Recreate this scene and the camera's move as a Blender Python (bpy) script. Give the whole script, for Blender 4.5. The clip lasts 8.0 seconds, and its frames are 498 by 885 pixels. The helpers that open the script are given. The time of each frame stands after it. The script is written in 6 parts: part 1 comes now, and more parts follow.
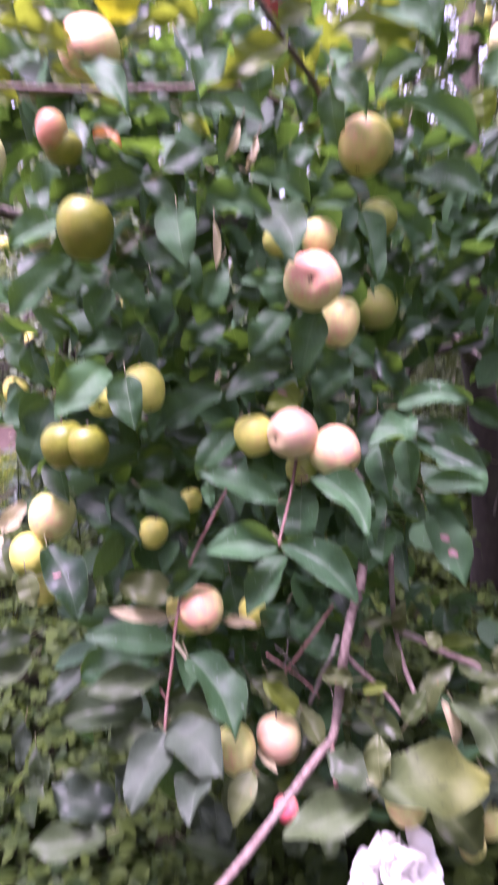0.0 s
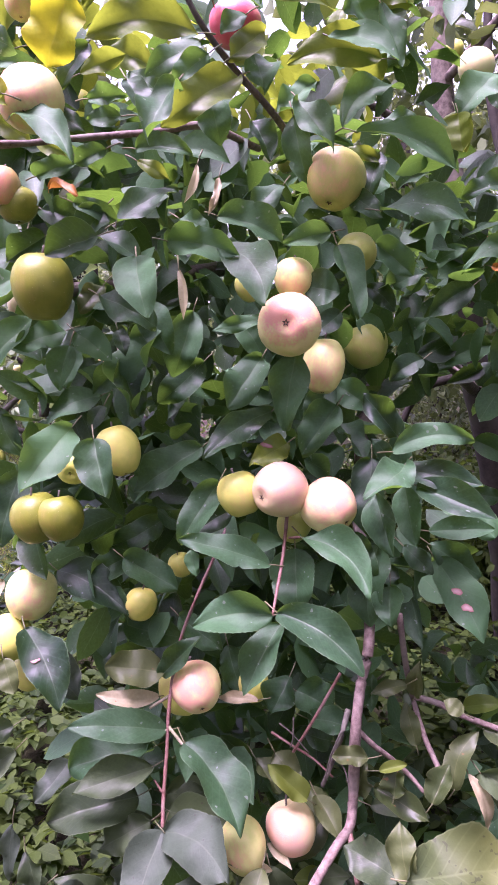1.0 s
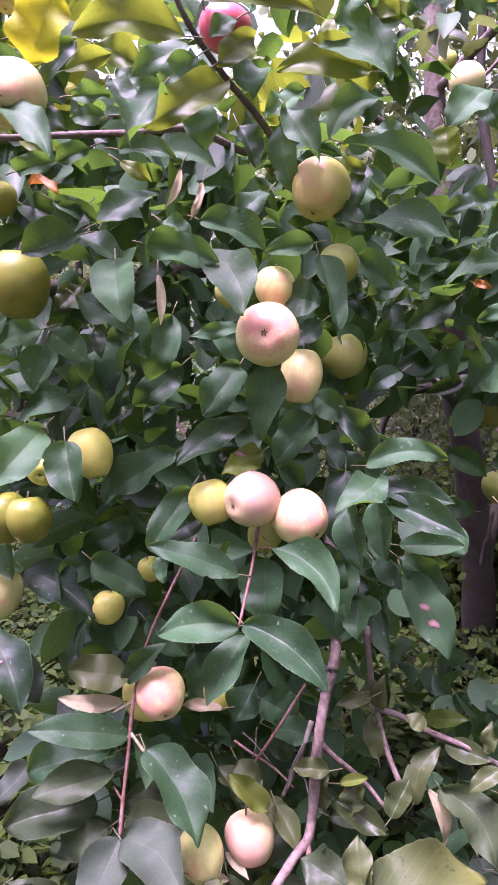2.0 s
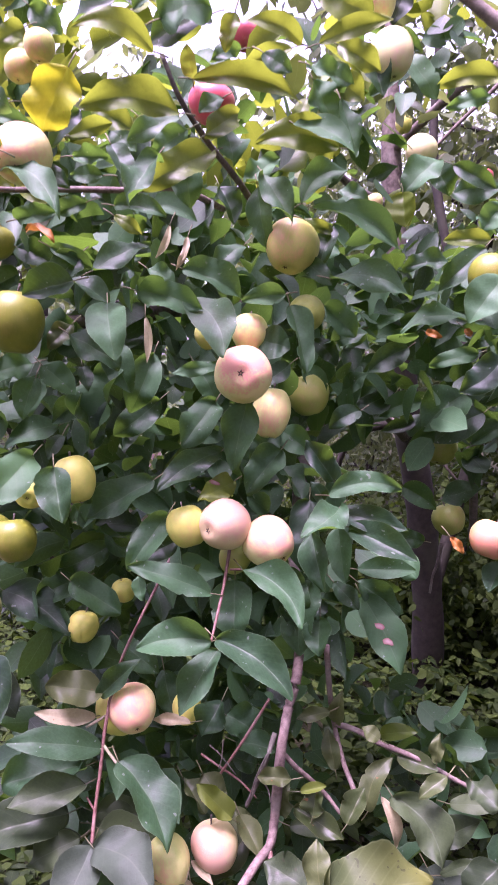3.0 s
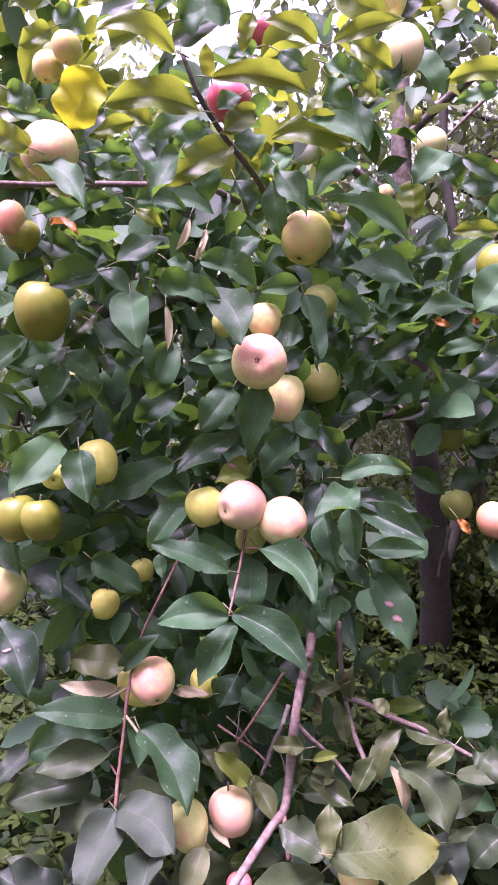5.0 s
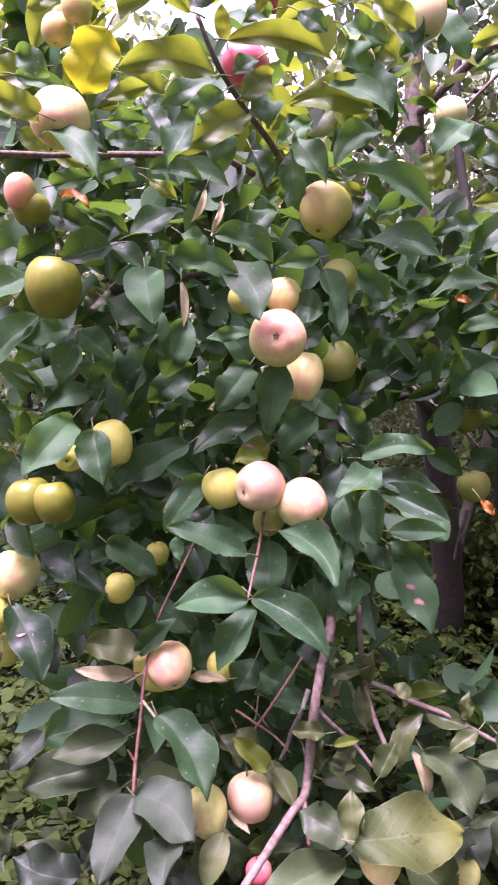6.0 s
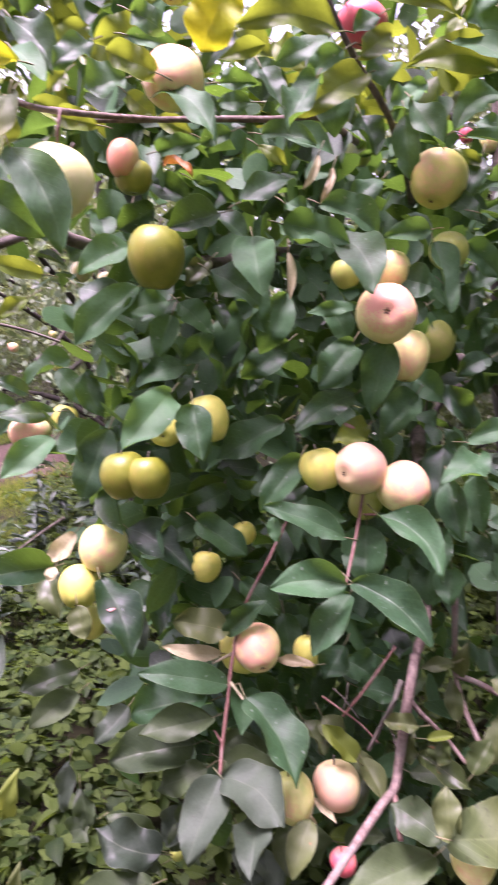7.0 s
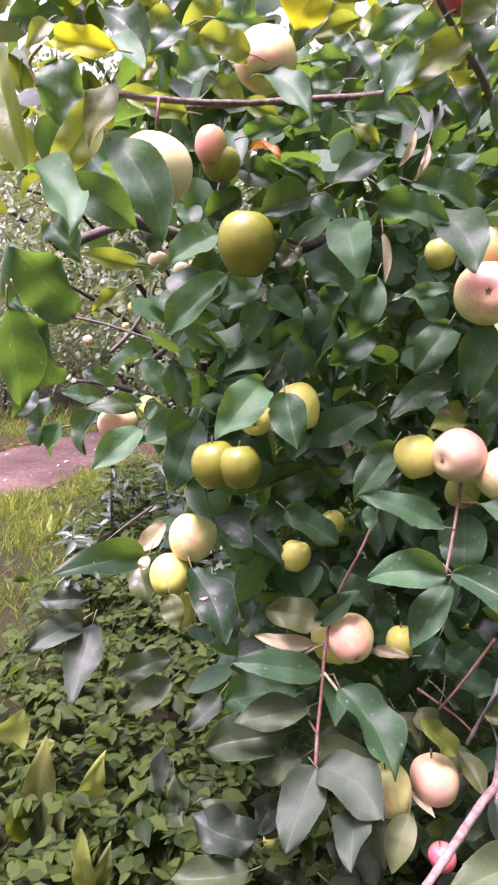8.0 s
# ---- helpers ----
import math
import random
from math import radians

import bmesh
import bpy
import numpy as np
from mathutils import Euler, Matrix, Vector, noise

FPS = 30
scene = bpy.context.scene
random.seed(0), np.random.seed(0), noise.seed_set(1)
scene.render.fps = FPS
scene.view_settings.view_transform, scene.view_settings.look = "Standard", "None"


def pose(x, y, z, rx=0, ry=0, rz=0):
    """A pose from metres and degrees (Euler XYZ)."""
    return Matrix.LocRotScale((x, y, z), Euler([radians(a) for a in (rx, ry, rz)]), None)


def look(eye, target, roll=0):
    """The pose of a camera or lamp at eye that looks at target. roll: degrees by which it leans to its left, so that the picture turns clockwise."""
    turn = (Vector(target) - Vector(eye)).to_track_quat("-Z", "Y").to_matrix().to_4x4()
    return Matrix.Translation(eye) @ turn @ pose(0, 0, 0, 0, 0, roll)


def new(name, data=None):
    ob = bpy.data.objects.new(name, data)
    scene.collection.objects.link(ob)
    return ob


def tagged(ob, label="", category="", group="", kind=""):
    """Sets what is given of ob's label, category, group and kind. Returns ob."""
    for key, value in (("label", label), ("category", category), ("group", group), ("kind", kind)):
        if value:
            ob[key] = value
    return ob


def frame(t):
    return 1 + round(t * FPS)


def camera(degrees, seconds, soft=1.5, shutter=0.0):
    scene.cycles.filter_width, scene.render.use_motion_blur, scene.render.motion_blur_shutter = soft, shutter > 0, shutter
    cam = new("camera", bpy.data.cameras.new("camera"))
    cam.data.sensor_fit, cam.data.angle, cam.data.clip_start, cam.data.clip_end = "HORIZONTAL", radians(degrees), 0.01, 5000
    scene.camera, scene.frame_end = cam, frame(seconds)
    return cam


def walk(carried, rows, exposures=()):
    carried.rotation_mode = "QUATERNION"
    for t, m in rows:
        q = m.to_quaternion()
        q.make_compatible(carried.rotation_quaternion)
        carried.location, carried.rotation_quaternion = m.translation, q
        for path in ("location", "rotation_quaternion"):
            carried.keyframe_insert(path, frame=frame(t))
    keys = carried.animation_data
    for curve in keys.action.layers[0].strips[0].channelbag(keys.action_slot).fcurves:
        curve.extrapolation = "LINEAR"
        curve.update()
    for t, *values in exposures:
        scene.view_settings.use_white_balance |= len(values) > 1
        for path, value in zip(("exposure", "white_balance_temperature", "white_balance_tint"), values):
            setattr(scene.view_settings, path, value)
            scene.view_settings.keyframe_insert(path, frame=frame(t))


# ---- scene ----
cam = camera(39.8, 8.0, soft=0.9, shutter=0.5)
PATH = [
    (0, (0.002, 0.003, 1.449), (0.007, 1.96, 1.034), 0.9),
    (0.1, (-0.003, -0.005, 1.444), (0.003, 1.969, 1.127), 0.7),
    (0.5, (0.018, 0.046, 1.461), (0.002, 2.024, 1.169), -2.9),
    (1, (0.034, 0.077, 1.455), (0.015, 2.055, 1.158), -3.1),
    (1.5, (0.05, 0.083, 1.456), (0.071, 2.06, 1.157), -2.7),
    (1.7, (0.051, 0.089, 1.466), (0.078, 2.064, 1.154), -1.7),
    (2.8, (0.005, 0.031, 1.473), (0.108, 2.011, 1.21), 1.9),
    (3, (0.015, 0.009, 1.476), (0.184, 1.991, 1.263), 1.2),
    (3.5, (-0.001, -0.01, 1.476), (0.16, 1.975, 1.285), 1.0),
    (4, (-0.001, -0.012, 1.465), (0.16, 1.97, 1.253), 1.3),
    (4.5, (0.006, -0.035, 1.468), (0.167, 1.947, 1.259), 0.8),
    (4.7, (0.004, -0.036, 1.471), (0.149, 1.947, 1.256), 1.1),
    (5.8, (-0.006, -0.003, 1.466), (0.143, 1.969, 1.169), 1.3),
    (6, (-0.012, -0.004, 1.461), (0.116, 1.972, 1.177), 0.8),
    (6.5, (-0.022, 0.018, 1.432), (0.106, 1.983, 1.083), -0.4),
    (6.7, (-0.044, 0.027, 1.435), (0.029, 1.988, 1.048), 0.8),
    (6.8, (-0.049, 0.03, 1.433), (-0.024, 1.995, 1.061), 1.3),
    (6.9, (-0.08, 0.03, 1.464), (-0.038, 1.992, 1.076), 1.4),
    (7, (-0.073, 0.026, 1.449), (-0.092, 1.998, 1.114), 1.9),
    (7.5, (-0.102, 0.026, 1.445), (-0.232, 1.997, 1.131), 0.8),
    (8, (-0.11, 0.035, 1.447), (-0.311, 1.99, 1.074), 0.2),
]
walk(cam, [(t, look(eye, target, roll)) for t, eye, target, roll in PATH],
     [(0.0, 2.61, 5830, 72), (4.5, 2.53, 5830, 78), (6.5, 2.56, 6120, 66), (8.0, 2.60, 6180, 60)])

# ---- sky and light: bright overcast ----
world = bpy.data.worlds.new("overcast_sky")
scene.world = world
world.use_nodes = True
wn = world.node_tree
sky = wn.nodes.new("ShaderNodeTexSky")
sky.sky_type = "NISHITA"
sky.sun_disc = False
sky.sun_elevation, sky.sun_rotation = radians(73), radians(230)
sky.air_density, sky.dust_density, sky.ozone_density = 1.0, 4.0, 1.0
grey = wn.nodes.new("ShaderNodeHueSaturation")
grey.inputs["Saturation"].default_value = 0.42
wn.links.new(sky.outputs["Color"], grey.inputs["Color"])
wn.links.new(grey.outputs["Color"], wn.nodes["Background"].inputs["Color"])
wn.nodes["Background"].inputs["Strength"].default_value = 0.12

sun = new("sun", bpy.data.lights.new("sun", "SUN"))
sun.data.energy, sun.data.angle, sun.data.color = 2.3, radians(22), (1.0, 0.97, 0.92)
sun.matrix_world = look((-0.75, -0.62, 3.1), (0, 0, 0))


# ---- materials ----
def node(nt, kind, **put):
    n = nt.nodes.new("ShaderNode" + kind)
    for k, v in put.items():
        if k in n.inputs:
            n.inputs[k].default_value = v
    return n


def ramp(nt, fac, stops):
    n = nt.nodes.new("ShaderNodeValToRGB")
    for i, (p, c) in enumerate(stops):
        e = n.color_ramp.elements[i] if i < 2 else n.color_ramp.elements.new(p)
        e.position, e.color = p, (*c, 1) if len(c) == 3 else c
    nt.links.new(fac, n.inputs["Fac"])
    return n.outputs["Color"]


def calc(nt, op, a, b=None, c=None):
    n = nt.nodes.new("ShaderNodeMath")
    n.operation = op
    for i, v in enumerate((a, b, c)):
        if v is None:
            continue
        if isinstance(v, (int, float)):
            n.inputs[i].default_value = v
        else:
            nt.links.new(v, n.inputs[i])
    return n.outputs[0]


def blend(nt, fac, a, b, mode="MIX"):
    n = nt.nodes.new("ShaderNodeMix")
    n.data_type, n.blend_type = "RGBA", mode
    fa, aa, bb = n.inputs[0], n.inputs[6], n.inputs[7]
    for sock, v in ((fa, fac), (aa, a), (bb, b)):
        if isinstance(v, (int, float)):
            sock.default_value = v
        elif isinstance(v, tuple):
            sock.default_value = (*v, 1)
        else:
            nt.links.new(v, sock)
    return n.outputs[2]


def surface(name, roughness=0.6):
    m = bpy.data.materials.new(name)
    m.use_nodes = True
    nt = m.node_tree
    p = nt.nodes["Principled BSDF"]
    p.inputs["Roughness"].default_value = roughness
    return m, nt, p


def bump(nt, p, height, strength, distance):
    b = node(nt, "Bump", Strength=strength, Distance=distance)
    nt.links.new(height, b.inputs["Height"])
    nt.links.new(b.outputs["Normal"], p.inputs["Normal"])


def leaf_material(name, dark, light, vein, through_light, rough=0.4, ribbed=0.14, speck=(0.25, 0.1, 0.04), specks=0.0, glow=0.22, gloss=0.5, tip=None):
    """A leaf blade: u runs along the midrib, v across."""
    m, nt, p = surface(name, rough)
    uv = node(nt, "UVMap")
    uv.uv_map = "blade"
    sep = node(nt, "SeparateXYZ")
    nt.links.new(uv.outputs["UV"], sep.inputs[0])
    u, v = sep.outputs[0], sep.outputs[1]
    across = calc(nt, "ABSOLUTE", calc(nt, "SUBTRACT", v, 0.5))
    rib = calc(nt, "SMOOTH_MIN", calc(nt, "DIVIDE", across, 0.022), 1.0, 0.3)
    side = calc(nt, "PINGPONG", calc(nt, "SUBTRACT", calc(nt, "MULTIPLY", u, 8.0), calc(nt, "MULTIPLY", across, 5.0)), 0.5)
    side = calc(nt, "MINIMUM", calc(nt, "DIVIDE", side, 0.11), 1.0)
    veins = calc(nt, "MULTIPLY", calc(nt, "ADD", calc(nt, "MULTIPLY", side, ribbed), 1.0 - ribbed), rib)
    geo = node(nt, "NewGeometry")
    info = node(nt, "ObjectInfo")
    chance = calc(nt, "FRACT", calc(nt, "ADD", info.outputs["Random"], geo.outputs["Random Per Island"]))
    tex = node(nt, "TexCoord")
    n1 = node(nt, "TexNoise", Scale=22.0, Detail=3.0)
    n2 = node(nt, "TexNoise", Scale=260.0, Detail=2.0)
    nt.links.new(tex.outputs["Object"], n1.inputs["Vector"])
    nt.links.new(tex.outputs["Object"], n2.inputs["Vector"])
    tone = calc(nt, "ADD", calc(nt, "MULTIPLY", chance, 0.72), calc(nt, "MULTIPLY", n1.outputs["Fac"], 0.36))
    tone = calc(nt, "ADD", tone, calc(nt, "MULTIPLY", calc(nt, "SUBTRACT", n2.outputs["Fac"], 0.5), 0.6))
    col = ramp(nt, tone, [(0.2, dark), (0.85, light)])
    col = blend(nt, calc(nt, "MULTIPLY", calc(nt, "SUBTRACT", 1.0, veins), 0.46), col, vein)
    if tip:
        col = blend(nt, calc(nt, "MULTIPLY", calc(nt, "POWER", u, 1.5), calc(nt, "ADD", n1.outputs["Fac"], 0.35)), col, tip)
    # paler leaf margin, partly the highlight of rolled-up edges put in colour
    rim = calc(nt, "MULTIPLY", calc(nt, "GREATER_THAN", across, 0.484), 0.55)
    col = blend(nt, rim, col, vein)
    if specks:
        n3 = node(nt, "TexNoise", Scale=130.0, Detail=1.0)
        nt.links.new(tex.outputs["Object"], n3.inputs["Vector"])
        hit = calc(nt, "MULTIPLY", calc(nt, "GREATER_THAN", n3.outputs["Fac"], 0.76 - 0.06 * specks), 0.75)
        col = blend(nt, hit, col, speck)
    nt.links.new(col, p.inputs["Base Color"])
    p.inputs["Specular IOR Level"].default_value = gloss
    n4 = node(nt, "TexNoise", Scale=60.0, Detail=2.0)
    nt.links.new(tex.outputs["Object"], n4.inputs["Vector"])
    rough_out = calc(nt, "ADD", calc(nt, "MULTIPLY", n1.outputs["Fac"], 0.25), calc(nt, "ADD", calc(nt, "MULTIPLY", chance, 0.16), rough - 0.20))
    nt.links.new(rough_out, p.inputs["Roughness"])
    b = node(nt, "Bump", Strength=0.7, Distance=0.0016)
    relief = calc(nt, "ADD", calc(nt, "MULTIPLY", side, 0.05), calc(nt, "MULTIPLY", n2.outputs["Fac"], 0.25))
    relief = calc(nt, "ADD", relief, calc(nt, "MULTIPLY", n4.outputs["Fac"], 0.7))
    nt.links.new(relief, b.inputs["Height"])
    nt.links.new(b.outputs["Normal"], p.inputs["Normal"])
    t = node(nt, "BsdfTranslucent")
    nt.links.new(blend(nt, 0.65, col, through_light), t.inputs["Color"])
    mix = node(nt, "MixShader", Fac=glow)
    nt.links.new(p.outputs[0], mix.inputs[1])
    nt.links.new(t.outputs[0], mix.inputs[2])
    nt.links.new(mix.outputs[0], nt.nodes["Material Output"].inputs["Surface"])
    return m


GREEN = leaf_material("apple_leaf_green", (0.005, 0.026, 0.011), (0.044, 0.130, 0.049), (0.13, 0.21, 0.10), (0.22, 0.44, 0.03), 0.58, 0.26, (0.20, 0.25, 0.18), specks=0.2, glow=0.30, gloss=0.50)
YELLOW = leaf_material("apple_leaf_yellowing", (0.17, 0.23, 0.007), (0.37, 0.40, 0.012), (0.38, 0.42, 0.07), (0.68, 0.66, 0.01), 0.5, specks=0.1, glow=0.45, gloss=0.3)
OLIVE = leaf_material("apple_leaf_olive", (0.050, 0.090, 0.012), (0.140, 0.195, 0.026), (0.21, 0.27, 0.07), (0.42, 0.52, 0.03), 0.5, glow=0.38, gloss=0.45)
LIME = leaf_material("weed_leaf_lime", (0.09, 0.13, 0.020), (0.18, 0.23, 0.045), (0.30, 0.34, 0.12), (0.38, 0.45, 0.05), 0.5, glow=0.3, gloss=0.3)
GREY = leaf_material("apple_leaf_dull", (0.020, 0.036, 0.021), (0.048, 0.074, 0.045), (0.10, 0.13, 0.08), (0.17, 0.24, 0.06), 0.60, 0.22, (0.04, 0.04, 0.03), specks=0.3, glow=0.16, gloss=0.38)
# copy of the apple leaf for low foliage, its shade put in the colour
SHADED_LEAF = leaf_material("apple_leaf_shaded", (0.021, 0.039, 0.016), (0.056, 0.088, 0.032), (0.11, 0.15, 0.08), (0.18, 0.30, 0.05), 0.58, 0.2, (0.05, 0.05, 0.03), specks=0.4, glow=0.2, gloss=0.42)
SMALL_TREE = leaf_material("small_apple_leaf", (0.040, 0.076, 0.034), (0.125, 0.180, 0.085), (0.18, 0.22, 0.11), (0.28, 0.40, 0.10), 0.5, glow=0.25, gloss=0.45)
PALE = leaf_material("apple_leaf_pale", (0.022, 0.042, 0.014), (0.046, 0.074, 0.024), (0.13, 0.17, 0.07), (0.26, 0.30, 0.05), 0.62, 0.60, (0.025, 0.032, 0.012), specks=1.4, gloss=0.35, tip=(0.12, 0.135, 0.024))
MOSS = leaf_material("apple_leaf_brownish", (0.032, 0.054, 0.015), (0.080, 0.106, 0.032), (0.18, 0.20, 0.08), (0.26, 0.32, 0.04), 0.5, specks=0.1, glow=0.2)
DRY = leaf_material("apple_leaf_dry", (0.26, 0.22, 0.12), (0.46, 0.42, 0.25), (0.4, 0.36, 0.2), (0.6, 0.5, 0.2), 0.6, specks=0.3)
RUST = leaf_material("apple_leaf_rust", (0.22, 0.07, 0.01), (0.45, 0.19, 0.03), (0.4, 0.2, 0.05), (0.6, 0.25, 0.03), 0.5, specks=0.3)
BLIGHT = leaf_material("leaf_blight", (0.46, 0.27, 0.24), (0.66, 0.46, 0.42), (0.6, 0.4, 0.35), (0.5, 0.3, 0.2), 0.6, tip=(0.22, 0.045, 0.03))
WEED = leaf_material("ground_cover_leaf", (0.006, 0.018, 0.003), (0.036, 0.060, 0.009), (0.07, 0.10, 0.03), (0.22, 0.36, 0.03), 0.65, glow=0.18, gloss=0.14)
SILVERY = leaf_material("weed_leaf_silvery", (0.020, 0.040, 0.022), (0.060, 0.095, 0.055), (0.10, 0.14, 0.09), (0.20, 0.32, 0.10), 0.45, glow=0.15, gloss=0.6)
GRASS = leaf_material("grass_blade", (0.032, 0.105, 0.008), (0.22, 0.24, 0.030), (0.20, 0.22, 0.06), (0.30, 0.42, 0.05), 0.6, gloss=0.2)
DEAD_GRASS = leaf_material("dead_grass_blade", (0.070, 0.045, 0.014), (0.26, 0.17, 0.050), (0.26, 0.18, 0.07), (0.34, 0.24, 0.06), 0.7, gloss=0.15)
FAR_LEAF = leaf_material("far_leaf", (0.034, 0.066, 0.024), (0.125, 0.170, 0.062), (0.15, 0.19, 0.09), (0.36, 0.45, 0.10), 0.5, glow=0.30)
STALK = leaf_material("leaf_stalk", (0.06, 0.08, 0.025), (0.18, 0.15, 0.07), (0.2, 0.2, 0.1), (0.2, 0.2, 0.05), 0.55)


def skin(name, ground, side, blush, amount, dots=(0.75, 0.68, 0.45), eye=0.0):
    """Apple skin: a ground colour, greener patches, a streaked blush on the upper shoulder, pale dots and small scars."""
    m, nt, p = surface(name, 0.34)
    tex = node(nt, "TexCoord")
    sep = node(nt, "SeparateXYZ")
    nt.links.new(tex.outputs["Object"], sep.inputs[0])
    info = node(nt, "ObjectInfo")
    shift = node(nt, "VectorMath")
    shift.operation = "ADD"
    nt.links.new(tex.outputs["Object"], shift.inputs[0])
    nt.links.new(calc(nt, "MULTIPLY", info.outputs["Random"], 20.0), shift.inputs[1])
    n1 = node(nt, "TexNoise", Scale=2.2, Detail=3.0)
    n2 = node(nt, "TexNoise", Scale=16.0, Detail=4.0, Roughness=0.6)
    for n in (n1, n2):
        nt.links.new(shift.outputs[0], n.inputs["Vector"])
    streak = node(nt, "Mapping")
    streak.inputs["Scale"].default_value = (9, 9, 1.2)
    nt.links.new(shift.outputs[0], streak.inputs["Vector"])
    n3 = node(nt, "TexNoise", Scale=1.6, Detail=3.0)
    nt.links.new(streak.outputs[0], n3.inputs["Vector"])
    col = blend(nt, ramp(nt, n1.outputs["Fac"], [(0.35, (0, 0, 0)), (0.7, (1, 1, 1))]), ground, side)
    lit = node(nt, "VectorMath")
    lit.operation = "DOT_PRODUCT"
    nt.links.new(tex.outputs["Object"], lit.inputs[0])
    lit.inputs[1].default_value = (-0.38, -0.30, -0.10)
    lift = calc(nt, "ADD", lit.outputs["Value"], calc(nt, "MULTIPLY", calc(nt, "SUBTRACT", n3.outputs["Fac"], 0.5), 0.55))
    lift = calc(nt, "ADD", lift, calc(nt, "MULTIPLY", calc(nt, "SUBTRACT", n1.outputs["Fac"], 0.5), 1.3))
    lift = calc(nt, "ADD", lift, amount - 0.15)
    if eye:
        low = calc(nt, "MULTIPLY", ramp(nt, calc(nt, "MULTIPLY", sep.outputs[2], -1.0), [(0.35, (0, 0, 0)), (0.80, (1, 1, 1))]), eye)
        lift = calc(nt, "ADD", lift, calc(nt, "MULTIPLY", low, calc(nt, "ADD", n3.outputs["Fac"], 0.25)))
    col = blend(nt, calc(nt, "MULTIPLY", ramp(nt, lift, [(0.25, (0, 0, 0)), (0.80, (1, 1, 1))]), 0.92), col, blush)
    v = node(nt, "TexVoronoi", Scale=11.0)
    nt.links.new(shift.outputs[0], v.inputs["Vector"])
    spot = calc(nt, "LESS_THAN", v.outputs["Distance"], 0.07)
    col = blend(nt, calc(nt, "MULTIPLY", spot, 0.5), col, dots)
    scar = calc(nt, "GREATER_THAN", n2.outputs["Fac"], 0.72)
    col = blend(nt, calc(nt, "MULTIPLY", scar, 0.55), col, (0.22, 0.13, 0.06))
    nt.links.new(col, p.inputs["Base Color"])
    nt.links.new(calc(nt, "ADD", calc(nt, "MULTIPLY", n2.outputs["Fac"], 0.25), 0.28), p.inputs["Roughness"])
    p.inputs["Subsurface Weight"].default_value = 0.12
    p.inputs["Subsurface Radius"].default_value = (0.01, 0.006, 0.003)
    bump(nt, p, n2.outputs["Fac"], 0.08, 0.01)
    return m


SKIN_PINK = skin("apple_skin_pink", (0.74, 0.66, 0.29), (0.62, 0.62, 0.22), (0.79, 0.39, 0.28), 0.49)
SKIN_STAR = skin("apple_skin_starred", (0.75, 0.69, 0.30), (0.60, 0.64, 0.21), (0.80, 0.34, 0.27), 0.42, eye=0.50)
SKIN_ROSE = skin("apple_skin_rose", (0.61, 0.51, 0.26), (0.54, 0.50, 0.21), (0.64, 0.38, 0.27), 0.58)
SKIN_BLUSH = skin("apple_skin_blush", (0.68, 0.66, 0.25), (0.52, 0.58, 0.16), (0.76, 0.38, 0.26), 0.16)
SKIN_YELLOW = skin("apple_skin_yellow", (0.62, 0.60, 0.13), (0.48, 0.53, 0.09), (0.66, 0.50, 0.16), 0.05)
SKIN_GOLD = skin("apple_skin_gold", (0.52, 0.52, 0.12), (0.36, 0.43, 0.08), (0.74, 0.42, 0.22), 0.24)
SKIN_GREEN = skin("apple_skin_green", (0.37, 0.42, 0.09), (0.29, 0.36, 0.06), (0.48, 0.40, 0.14), 0.12)
# olive skin darkened in place of the shade cast by leaves above
SKIN_OLIVE_SHADED = skin("apple_skin_olive_shaded", (0.215, 0.235, 0.022), (0.150, 0.180, 0.014), (0.28, 0.24, 0.045), 0.10)
SKIN_RUSSET = skin("apple_skin_russet", (0.50, 0.34, 0.13), (0.34, 0.30, 0.07), (0.66, 0.26, 0.17), 0.50)
SKIN_PALE = skin("apple_skin_pale", (0.68, 0.65, 0.31), (0.60, 0.63, 0.24), (0.76, 0.56, 0.36), 0.22)
SKIN_RED = skin("apple_skin_red", (0.70, 0.28, 0.22), (0.62, 0.22, 0.18), (0.70, 0.10, 0.14), 0.6)


def bark_material(name, low, high, moss, scale=60.0, rough=0.85):
    m, nt, p = surface(name, rough)
    tex = node(nt, "TexCoord")
    n1 = node(nt, "TexNoise", Scale=scale, Detail=5.0, Roughness=0.65)
    n2 = node(nt, "TexNoise", Scale=scale * 0.15, Detail=3.0)
    v = node(nt, "TexVoronoi", Scale=scale * 1.4)
    for n in (n1, n2, v):
        nt.links.new(tex.outputs["Object"], n.inputs["Vector"])
    col = ramp(nt, n1.outputs["Fac"], [(0.3, low), (0.72, high)])
    col = blend(nt, calc(nt, "MULTIPLY", ramp(nt, n2.outputs["Fac"], [(0.5, (0, 0, 0)), (0.65, (1, 1, 1))]), 0.6), col, moss)
    nt.links.new(col, p.inputs["Base Color"])
    bump(nt, p, calc(nt, "ADD", n1.outputs["Fac"], calc(nt, "MULTIPLY", v.outputs["Distance"], 0.3)), 0.45, 0.003)
    return m


BARK = bark_material("apple_bark", (0.046, 0.038, 0.030), (0.17, 0.140, 0.115), (0.13, 0.135, 0.10), 90.0)
# trunk bark darkened well below the upper bark: crown shade put in its colour
SHADED_TRUNK_BARK = bark_material("shaded_trunk_bark", (0.008, 0.006, 0.0035), (0.036, 0.028, 0.017), (0.034, 0.036, 0.018), 40.0)
UPPER_BARK = bark_material("upper_bark", (0.046, 0.034, 0.025), (0.23, 0.18, 0.145), (0.28, 0.26, 0.21), 60.0, 0.85)
